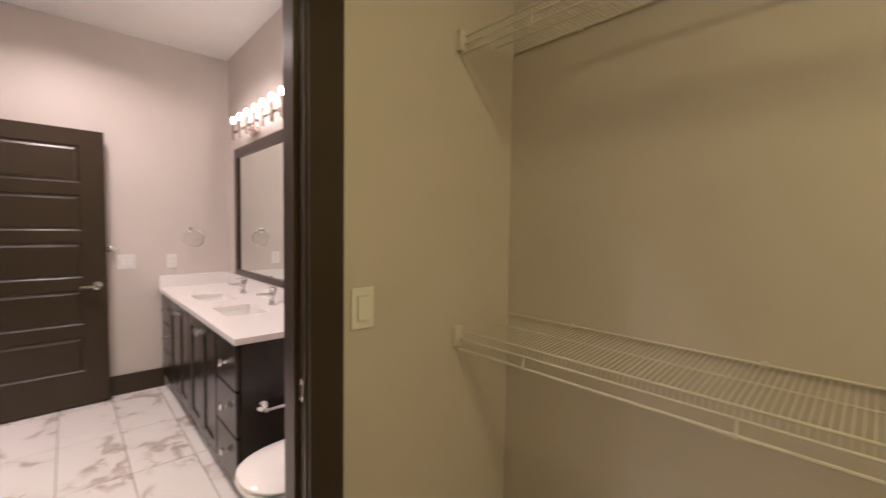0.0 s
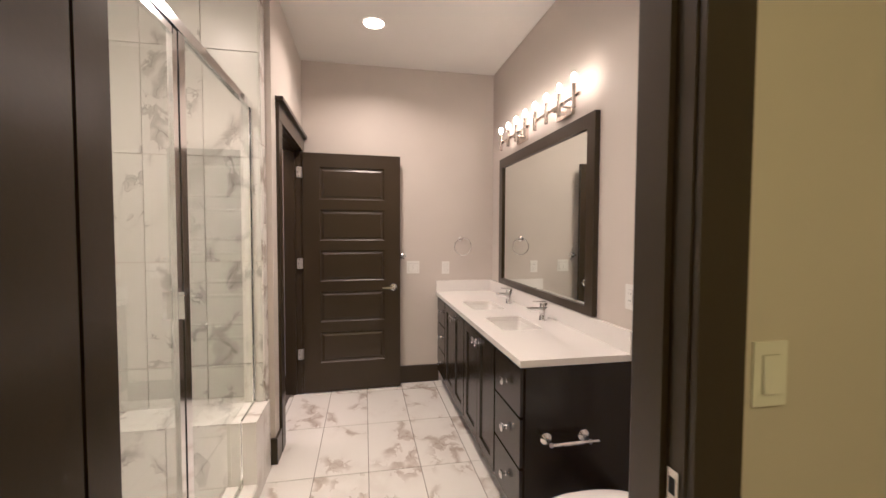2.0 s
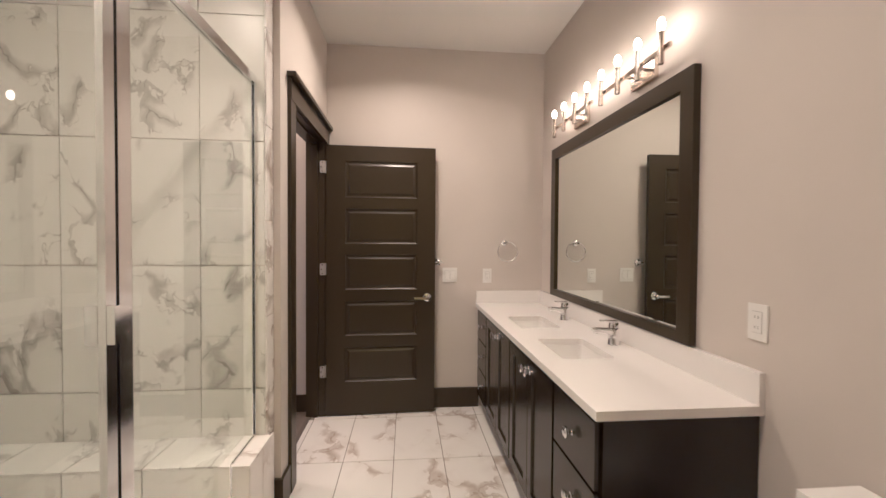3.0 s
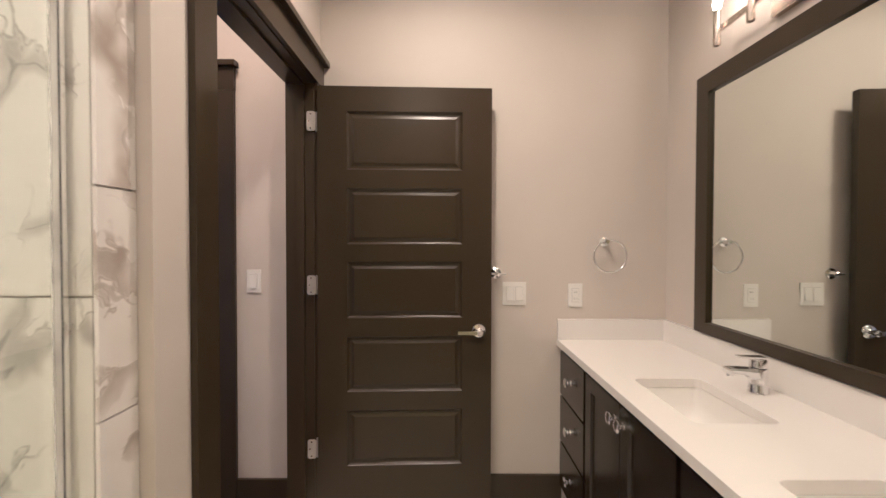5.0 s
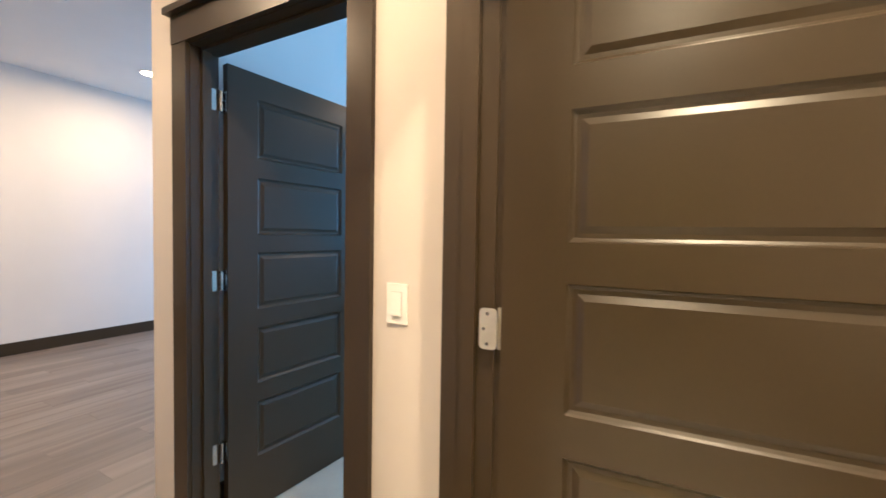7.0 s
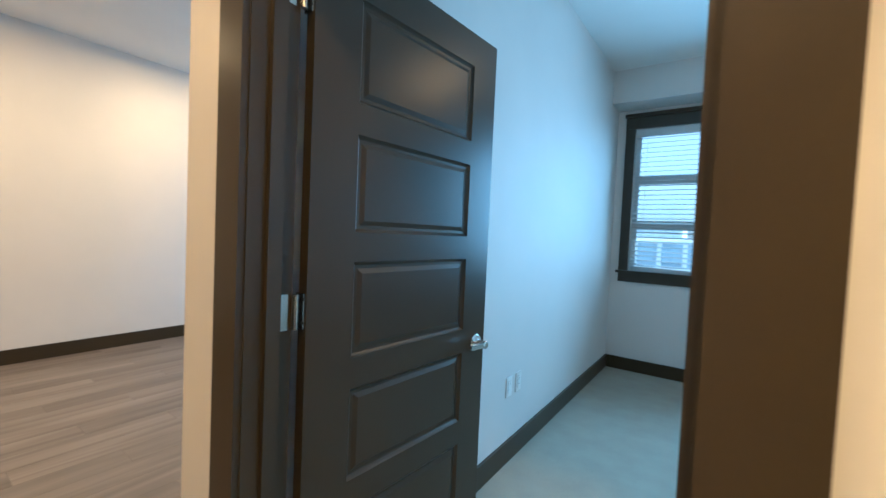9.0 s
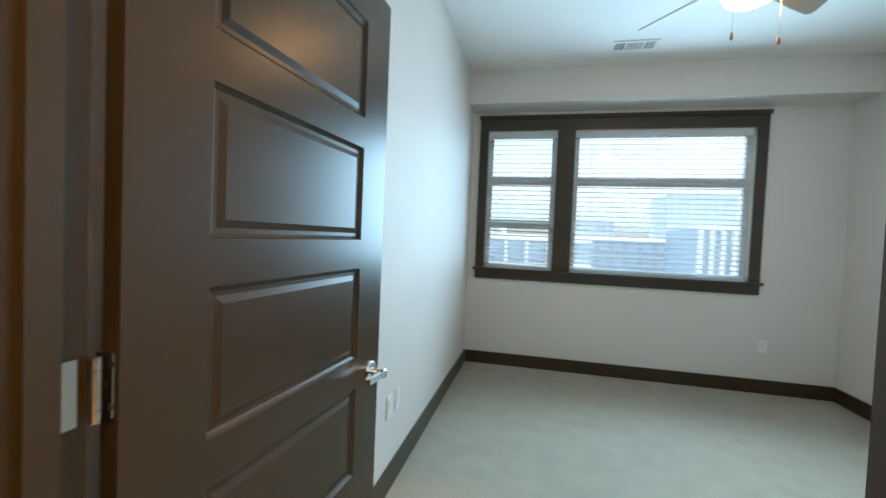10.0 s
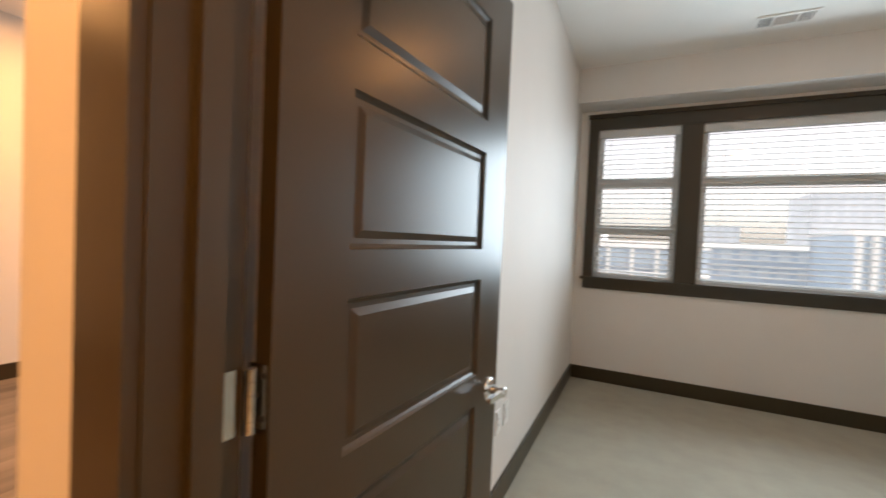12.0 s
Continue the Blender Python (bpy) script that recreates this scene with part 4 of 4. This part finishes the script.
bar("header", GX - 0.016, GX + 0.016, CY1 + 0.012, 2.718, 2.040, 2.078)
bar("wall_channel", GX - 0.010, GX + 0.010, 2.711, 2.7215, 0.430, 2.038)
bar("wall_channel", GX - 0.012, GX + 0.012, CY1 + 0.012, CY1 + 0.034, 0.11, 2.038)
bar("post", GX - 0.014, GX + 0.014, 1.820, 1.866, 0.11, 2.038)
bar("sill", GX - 0.014, GX + 0.014, CY1 + 0.012, 2.462, 0.098, 0.109)
bar("knee_channel", GX - 0.008, GX + 0.008, 2.463, 2.475, 0.112, 0.420)
bar("knee_channel", GX - 0.008, GX + 0.008, 2.476, 2.698, 0.4215, 0.430)
gd = thing("shower_door", "", "")
gd.parent = enc
bm = bmesh.new()
box(bm, GX - 0.004, GX + 0.004, CY1 + 0.060, 1.790, 0.135, 2.015)
gp = part("pane", bm, M_GLASS, gd, "clear glass pane")
gp.visible_shadow = False
for y0, y1, z0, z1 in ((CY1 + 0.040, CY1 + 0.062, 0.115, 2.033), (1.780, 1.814, 0.115, 2.033), (CY1 + 0.062, 1.788, 2.012, 2.033), (CY1 + 0.062, 1.788, 0.115, 0.138)):
    bar("door_rail", GX - 0.011, GX + 0.011, y0, y1, z0, z1, gd)
bar("pull_handle", GX + 0.012, GX + 0.030, 1.780, 1.798, 1.090, 1.180, gd)
bar("pull_handle", GX - 0.040, GX - 0.012, 1.780, 1.798, 1.090, 1.180, gd)
bm = bmesh.new()
pts = [(1.866, 0.109), (2.462, 0.109), (2.462, 0.430), (2.700, 0.430), (2.700, 2.040), (1.866, 2.040)]
vs = [[bm.verts.new((GX + s, y, z)) for y, z in pts] for s in (-0.004, 0.004)]
bm.faces.new(vs[0][::-1])
bm.faces.new(vs[1])
for k in range(len(pts)):
    bm.faces.new((vs[0][k], vs[0][(k + 1) % len(pts)], vs[1][(k + 1) % len(pts)], vs[1][k]))
gp = part("fixed_pane", bm, M_GLASS, enc, "clear glass panel notched over the bench")
gp.visible_shadow = False


# ---- closet ----
def wire_shelf(z, label):
    root = thing("wire_shelf", label, "wire shelf", group="closet shelves")
    y0, y1, xf, xb = -1.85, CY0 - 0.012, 1.188, 1.452
    for nm, x, zz, r in (("back_rail", xb, z + 0.026, 0.0035), ("middle_rail", (xf + xb) / 2 + 0.02, z + 0.008, 0.003), ("front_rail", xf, z, 0.0038), ("lip_rail", xf - 0.004, z - 0.026, 0.0036), ("hang_rail", xf - 0.012, z - 0.058, 0.0045)):
        bm = bmesh.new()
        tube(bm, (x, y0, zz), (x, y1, zz), r, seg=8)
        part(nm, bm, M_WIRE, root, "", True)
    bm = bmesh.new()
    n = int((y1 - y0) / 0.0140)
    for k in range(n):
        y = y1 - 0.012 - k * 0.0140
        tube(bm, (xb, y, z + 0.024), (xf, y, z + 0.002), 0.0011, seg=6)
        tube(bm, (xf, y, z + 0.002), (xf - 0.004, y, z - 0.026), 0.0012, seg=6)
    tagged(part("deck_grid", bm, M_WIRE, root, "", True), kind="stuff")
    for y in (0.62, 0.10, -0.45, -1.0):
        bm = bmesh.new()
        tube(bm, (xf - 0.004, y, z - 0.026), (xf - 0.012, y, z - 0.058), 0.0035, seg=8)
        box(bm, xf - 0.016, xf - 0.008, y - 0.004, y + 0.004, z - 0.064, z - 0.053)
        part("hook_clip", bm, M_WIRE, root)
        bm = bmesh.new()
        box(bm, xb - 0.003, xb + 0.007, y - 0.006, y + 0.006, z + 0.019, z + 0.033)
        part("wall_clip", bm, M_WIRE, root)
    bm = bmesh.new()
    box(bm, xf - 0.028, xf + 0.004, CY0 - 0.016, CY0 - 0.0005, z - 0.050, z + 0.016)
    bevel(bm, 0.003, 1)
    part("end_bracket", bm, M_WIRE, root)


wire_shelf(1.008, "white coated wire shelf fixed to the closet wall")
wire_shelf(1.994, "white coated wire shelf high on the closet wall")

# ---- bedroom window ----
wi = thing("window_1", "wide double window in a dark brown painted casing", "window", kind="structure")
WX0, WX1, WZ0, WZ1 = -1.825, 0.800, 0.907, 2.590
for nm, x0, x1, z0, z1, d in (("head_casing", WX0, WX1, 2.442, 2.555, 0.022), ("head_cap", WX0 - 0.012, WX1 + 0.012, 2.556, WZ1, 0.040), ("casing", WX0, WIN[0][0] + 0.002, 1.022, 2.441, 0.020), ("casing", WIN[1][1] - 0.002, WX1, 1.022, 2.441, 0.020),
                              ("mullion", WIN[0][1] - 0.002, WIN[1][0] + 0.002, 1.022, 2.441, 0.020), ("stool", WX0 - 0.022, WX1 + 0.022, 0.996, 1.021, 0.045), ("apron", WX0, WX1, WZ0, 0.995, 0.020)):
    bm = bmesh.new()
    box(bm, x0, x1, BY1 - d, BY1 - 0.0005, z0, z1)
    bevel(bm, 0.002, 1)
    part(nm, bm, M_DARK, wi)
for k, (x0, x1) in enumerate(WIN[:2]):
    zs = [WIN[2] + 0.004, 1.485, 1.94, WIN[3]] if k == 0 else [WIN[2] + 0.004, 1.94, WIN[3]]
    yy = BY1 + 0.095
    bm = bmesh.new()
    slab(bm, (x0 + 0.002, x1 - 0.002), (zs[0], zs[-1] - 0.002), (yy - 0.03, yy + 0.03), [(x0 + 0.05, x1 - 0.05, a + 0.045, b - 0.045) for a, b in zip(zs, zs[1:])])
    part("window_frame", bm, M_VINYL, wi, "off-white vinyl sash frame")
    for a, b in zip(zs, zs[1:]):
        bm = bmesh.new()
        box(bm, x0 + 0.046, x1 - 0.046, yy - 0.004, yy + 0.004, a + 0.041, b - 0.041)
        g = part("pane", bm, M_GLASS, wi, "clear glass")
        g.visible_shadow = False
    # blind
    bl = thing("window_blind", "white horizontal slat blind, lowered with open slats", "blind", group="window blinds")
    bx0, bx1 = x0 + 0.012, x1 - (0.012 if k == 0 else 0.030)
    bm = bmesh.new()
    box(bm, bx0 - 0.006, bx1 + 0.006, BY1 + 0.006, BY1 + 0.052, WIN[3] - 0.072, WIN[3] - 0.003)
    bevel(bm, 0.003, 1)
    part("valance", bm, M_BLIND, bl)
    bm = bmesh.new()
    n = 5
    pts = []
    for i in range(n + 1):
        u = i / n - 0.5
        pts.append((u * 0.048, 0.003 * (1 - 4 * u * u)))
    tilt = radians(14)
    cs = [(c * math.cos(tilt) - h * math.sin(tilt), c * math.sin(tilt) + h * math.cos(tilt)) for c, h in pts]
    lo = [[bm.verts.new((xx, c, h + dz)) for c, h in cs] for xx in (bx0, bx1) for dz in (0, 0.0022)]
    for i in range(n):
        bm.faces.new((lo[0][i], lo[0][i + 1], lo[2][i + 1], lo[2][i]))
        bm.faces.new((lo[1][i], lo[3][i], lo[3][i + 1], lo[1][i + 1]))
        bm.faces.new((lo[0][i], lo[1][i], lo[1][i + 1], lo[0][i + 1]))
        bm.faces.new((lo[2][i], lo[2][i + 1], lo[3][i + 1], lo[3][i]))
    bm.faces.new((lo[0][0], lo[2][0], lo[3][0], lo[1][0]))
    bm.faces.new((lo[0][n], lo[1][n], lo[3][n], lo[2][n]))
    data = mesh("slat", bm, M_BLIND)
    count = 28
    z = WIN[3] - 0.095
    bottom = 1.062 if k == 0 else 1.045
    step = (z - bottom - 0.02) / (count - 1)
    for i in range(count):
        s = new("slat", data)
        s.parent = bl
        lean = 0.0
        if k == 0 and i > count - 5:
            lean = (i - count + 5) * 0.25
        s.matrix_basis = pose((bx0 + bx1) / 2, BY1 + 0.030, z - i * step, 0, lean) @ Matrix.Translation((-(bx0 + bx1) / 2, 0, 0))
    bm = bmesh.new()
    box(bm, bx0, bx1, BY1 + 0.008, BY1 + 0.052, bottom - 0.018, bottom)
    bevel(bm, 0.003, 1)
    part("bottom_rail", bm, M_BLIND, bl, m=(pose((bx0 + bx1) / 2, 0, bottom, 0, 1.3) @ Matrix.Translation((-(bx0 + bx1) / 2, 0, -bottom))) if k == 0 else None)
    for f in ((0.15, 0.85) if k == 0 else (0.1, 0.5, 0.9)):
        xx = bx0 + (bx1 - bx0) * f
        bm = bmesh.new()
        for dy in (0.004, 0.056):
            tube(bm, (xx, BY1 + dy, bottom), (xx, BY1 + dy, WIN[3] - 0.07), 0.0009, seg=5)
        part("ladder_cord", bm, M_BLIND, bl)

# ---- ceiling fan ----
FX, FY = -0.23, 6.06
fan = thing("ceiling_fan", "brushed nickel four-blade ceiling fan with a lit globe", "ceiling fan", pose(FX, FY, 0))
bm = bmesh.new()
lathe(bm, ((0.075, BZ - 0.001), (0.078, BZ - 0.02), (0.060, BZ - 0.055), (0.020, BZ - 0.07), (0.016, BZ - 0.10), (0.05, BZ - 0.105), (0.118, BZ - 0.14), (0.132, BZ - 0.19), (0.132, BZ - 0.255), (0.110, BZ - 0.27)), seg=36)
part("motor_housing", bm, M_NICKEL, fan, "brushed nickel motor housing", True)
bm = bmesh.new()
lathe(bm, ((0.120, 2.672), (0.131, 2.668), (0.131, 2.605), (0.122, 2.598)), seg=36)
part("light_collar", bm, M_NICKEL, fan, "", True)
bm = bmesh.new()
lathe(bm, ((0.118, 2.602), (0.116, 2.590), (0.102, 2.568), (0.072, 2.552), (0.030, 2.546), (0.004, 2.545)), seg=36)
part("globe", bm, M_FANGLOW, fan, "glowing frosted glass globe", True)
for k in range(4):
    a = 37 + 90 * k
    bm = bmesh.new()
    prof = ((0.15, 0.050), (0.22, 0.062), (0.45, 0.066), (0.60, 0.062), (0.63, 0.048), (0.64, 0.030))
    top_v = [bm.verts.new((r, h, 0.003)) for r, h in prof] + [bm.verts.new((r, -h, 0.003)) for r, h in prof[::-1]]
    bot_v = [bm.verts.new((v.co.x, v.co.y, -0.003)) for v in top_v]
    bm.faces.new(top_v)
    bm.faces.new(bot_v[::-1])
    for i in range(len(top_v)):
        j = (i + 1) % len(top_v)
        bm.faces.new((top_v[i], bot_v[i], bot_v[j], top_v[j]))
    bld = part("blade", bm, M_BLADE, fan, "taupe wooden blade", m=pose(0, 0, 2.705, 0, 0, a) @ pose(0, 0, 0, -29))
    bm = bmesh.new()
    box(bm, 0.105, 0.20, -0.022, 0.022, 0.0035, 0.0095)
    bevel(bm, 0.002, 1)
    part("blade_iron", bm, M_NICKEL, bld)
for dx, dy, z in ((-0.105, -0.08, 2.375), (0.105, -0.06, 2.350)):
    bm = bmesh.new()
    tube(bm, (dx, dy, 2.602), (dx, dy, z), 0.0013, seg=6)
    ch = part("pull_chain", bm, M_NICKEL, fan)
    bm = bmesh.new()
    lathe(bm, ((0.002, 0.0), (0.005, -0.008), (0.0075, -0.026), (0.0065, -0.036), (0.002, -0.040)), pose(dx, dy, z), 12)
    part("pendant", bm, M_PULL, ch, "brown wooden pull pendant", True)

sd = thing("smoke_detector", "round white detector on the living room ceiling", "smoke detector", pose(-4.0, 4.35, LZ))
bm = bmesh.new()
lathe(bm, ((0.05, -0.0005), (0.05, -0.018), (0.035, -0.028)), seg=24)
part("housing", bm, M_PLATE, sd, "", True)

# ---- outside the window ----
# unseen wall, added to keep sky light off the far building fronts
structure("wall_sky_blocker", M_WALL, (-40, 40), (-12, 34), (BY1 + 0.205, BY1 + 0.25), [(-1.85, 0.83, 0.9, 2.75), (-5.0, -3.1, 0.8, 2.4)], label="unseen outer wall, added to shade the far buildings")
# siding, panel and pane colours are paled: distance haze painted in
M_BRICK = material("haze_tinted_siding", (0.46, 0.54, 0.63), 0.8, spots=0.1, scale=0.3)
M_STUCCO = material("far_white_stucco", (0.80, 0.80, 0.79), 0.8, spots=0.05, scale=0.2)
M_GREY = material("haze_tinted_panel", (0.68, 0.72, 0.76), 0.8, spots=0.08, scale=0.2)
M_HAZE = material("haze_tinted_pane", (0.60, 0.65, 0.70), 0.6, spots=0.06, scale=0.1)
M_BLUE = material("haze_tinted_blue", (0.46, 0.56, 0.66), 0.5, spots=0.08, scale=0.2)
M_PANE = material("haze_tinted_window", (0.32, 0.36, 0.42), 0.5, spots=0.1, scale=0.2)


def building(name, label, x0, x1, y0, top, wall, bays, floors, trim=None, depth=14, columns=False, glass=None):
    root = thing(name, label, "building", pose(x0, y0, -12))
    w, h = x1 - x0, top + 12
    bm = bmesh.new()
    box(bm, 0, w, 0, depth, 0, h)
    part("wall", bm, wall, root)
    bm = bmesh.new()
    box(bm, -0.3, w + 0.3, -0.4, depth + 0.3, h, h + 0.5)
    part("roof", bm, trim or columns or wall, root)
    bw, fh = w / bays, h / floors
    bm = bmesh.new()
    box(bm, 0, bw * 0.62, -0.06, 0, 0, fh * 0.58)
    pane = mesh("window", bm, glass or M_PANE)
    bm = bmesh.new()
    box(bm, 0, 0.5, -0.7, 0, 0, h)
    col = mesh("column", bm, trim or columns or wall)
    for b in range(bays):
        for f in range(max(0, floors - 4), floors):
            o = new("window", pane)
            o.parent = root
            o.matrix_basis = pose((b + 0.19) * bw, 0, (f + 0.22) * fh)
        if columns:
            o = new("column", col)
            o.parent = root
            o.matrix_basis = pose(b * bw, 0, 0)
    if trim:
        for f in range(max(1, floors - 3), floors + 1):
            bm = bmesh.new()
            box(bm, -0.2, w + 0.2, -0.9, 0, f * fh - 0.35, f * fh)
            part("balcony_band", bm, trim, root)


# added band hides the black gap under the sky; haze is its colour
structure("backdrop", M_GREY, (-600, 600), (-12, 5.5), (420, 424), label="added haze-coloured band that hides the dark horizon")
building("apartment_building", "haze-tinted grey low-rise building with white columns and bands", -14, 6, 62, 1.6, M_BRICK, 7, 4, M_STUCCO, columns=True, glass=M_BLUE)
building("apartment_building", "pale blue haze-tinted mid-rise building with narrow white columns", 20.5, 37, 66, 3.8, M_BLUE, 12, 5, None, columns=M_STUCCO, glass=M_BLUE)
building("apartment_building", "pale blue-grey haze-tinted panelled building with white bands", 7.5, 25, 84, 2.0, M_BRICK, 7, 5, M_STUCCO, glass=M_HAZE)
building("tower_block", "tall haze-tinted grey tower far off", 63, 95, 230, 27, M_GREY, 8, 12, None, 30, False, M_HAZE)
building("tower_block", "distant haze-tinted grey office block", 18, 44, 260, 14, M_GREY, 7, 8, None, 30, False, M_HAZE)
building("tower_block", "distant haze-tinted pale block on the skyline", -90, -20, 240, 9, M_GREY, 12, 7, M_STUCCO, 30, False, M_HAZE)


# ---- pieces: tiles and planks ----
def tile_set(parent, mat, size, places, name="tile"):
    """Tiles of one size (dx, dy, dz), centred on the places."""
    cache = {}
    for (x0, x1, y0, y1, z0, z1) in places:
        key = tuple(round(v, 4) for v in (x1 - x0, y1 - y0, z1 - z0))
        if key not in cache:
            bm = bmesh.new()
            a, b, c = (v / 2 for v in key)
            box(bm, -a, a, -b, b, -c, c)
            bevel(bm, 0.0012, 1)
            cache[key] = mesh(name, bm, mat)
        o = new(name, cache[key])
        o.parent = parent
        o.matrix_basis = pose((x0 + x1) / 2, (y0 + y1) / 2, (z0 + z1) / 2)


def cuts(lo, hi, start, step):
    """Joint positions between lo and hi, as (a, b) spans."""
    k = math.floor((lo - start) / step)
    out, a = [], lo
    while a < hi - 1e-6:
        k += 1
        b = min(start + k * step, hi)
        if b - a > 0.008:
            out.append((a, b))
            a = b
    return out


J = 0.0023
floor_b = bpy.data.objects["floor_bathroom"]
tile_set(floor_b, M_TILE, None, [(a + J, b - J, c + J, d2 - J, -0.004, 0.0) for a, b in cuts(-0.512, XR, -0.175, 0.303) for c, d2 in cuts(CY0 + 0.02, YE, 2.635, 0.600) if not (b < -0.41 and not (BD[0] < (c + d2) / 2 < BD[1]))])
tile_set(floor_b, M_TILE, None, [(a + J, b - J, c + J, d2 - J, -0.004, 0.0) for a, b in cuts(SX, -0.577, -0.577, 0.303) for c, d2 in cuts(CY1, 2.48, 2.635, 0.600)])
wf = bpy.data.objects["wall_shower_far"]
ROWS = cuts(0.0, ZC, 0.642, 0.572)
tile_set(wf, M_WTILE, None, [(a + J, b - J, SY, SY + 0.008, c + J, d2 - J) for a, b in cuts(SX, XT, -0.745, 0.295) for c, d2 in ROWS])
wb = bpy.data.objects["wall_shower_back"]
tile_set(wb, M_WTILE, None, [(SX - 0.008, SX, a + J, b - J, c + J, d2 - J) for a, b in cuts(CY1, SY, SY - 0.15, 0.295) for c, d2 in ROWS])
wc2 = bpy.data.objects["wall_closet"]
tile_set(wc2, M_WTILE, None, [(a + J, b - J, CY1, CY1 + 0.008, c + J, d2 - J) for a, b in cuts(SX, XT, -0.745, 0.295) for c, d2 in ROWS])
wd = bpy.data.objects["wall_bath_door"]
tile_set(wd, M_STRIP, None, [(XT, XT + 0.008, 2.731, 2.827, c + J, d2 - J) for c, d2 in cuts(0.0, ZC, 0.978, 0.4425)])
bk = bpy.data.objects["shower_bench"]
tile_set(bk, M_WTILE, None, [(a + J, b - J, 2.475, 2.483, c + J, d2 - J) for a, b in cuts(SX + 0.008, -0.556, -0.85, 0.295) for c, d2 in cuts(0.0, 0.412, 0.0, 0.6)])
tile_set(bk, M_WTILE, None, [(a + J, b - J, 2.474, SY - 0.001, 0.412, 0.420) for a, b in cuts(SX + 0.008, -0.556, -0.85, 0.295)])
tile_set(bk, M_TILE, None, [(-0.555, -0.432, 2.466, 2.474, 0.002, 0.411), (-0.438, -0.430, 2.474, 2.620, 0.002, 0.411), (-0.438, -0.430, 2.623, 2.775, 0.002, 0.411), (-0.555, -0.428, 2.464, 2.728, 0.412, 0.421)])
tile_set(curb, M_TILE, None, [(-0.577, -0.430, a + J, b - J, 0.094, 0.100) for a, b in cuts(CY1, 2.466, 2.466, 0.60)])
tile_set(curb, M_TILE, None, [(-0.432, -0.426, a + J, b - J, 0.0, 0.094) for a, b in cuts(CY1, 2.466, 2.466, 0.60)])

fl = bpy.data.objects["floor_living"]
PW, PL = 0.180, 1.22
rows_x = cuts(LX, -0.515, LX, PW)
spans = []
for i, (a, b) in enumerate(rows_x):
    shift = (i * 0.43) % PL
    for c, d2 in cuts(-1.99, 7.99, shift, PL):
        if a > SX - WT - 0.2 and c < SY + WT - 0.01:
            c = SY + WT
            if d2 <= c + 0.05:
                continue
        if b > -2.03 and d2 > YE:
            d2 = YE + 0.05 if RD[0] < (a + b) / 2 < RD[1] else YE
            if d2 <= c + 0.03:
                continue
        spans.append((a, b, c, d2))
tile_set(fl, M_PLANK, None, [(a + 0.0006, b - 0.0006, c + 0.0006, d2 - 0.0006, -0.003, 0.0) for a, b, c, d2 in spans], "plank")
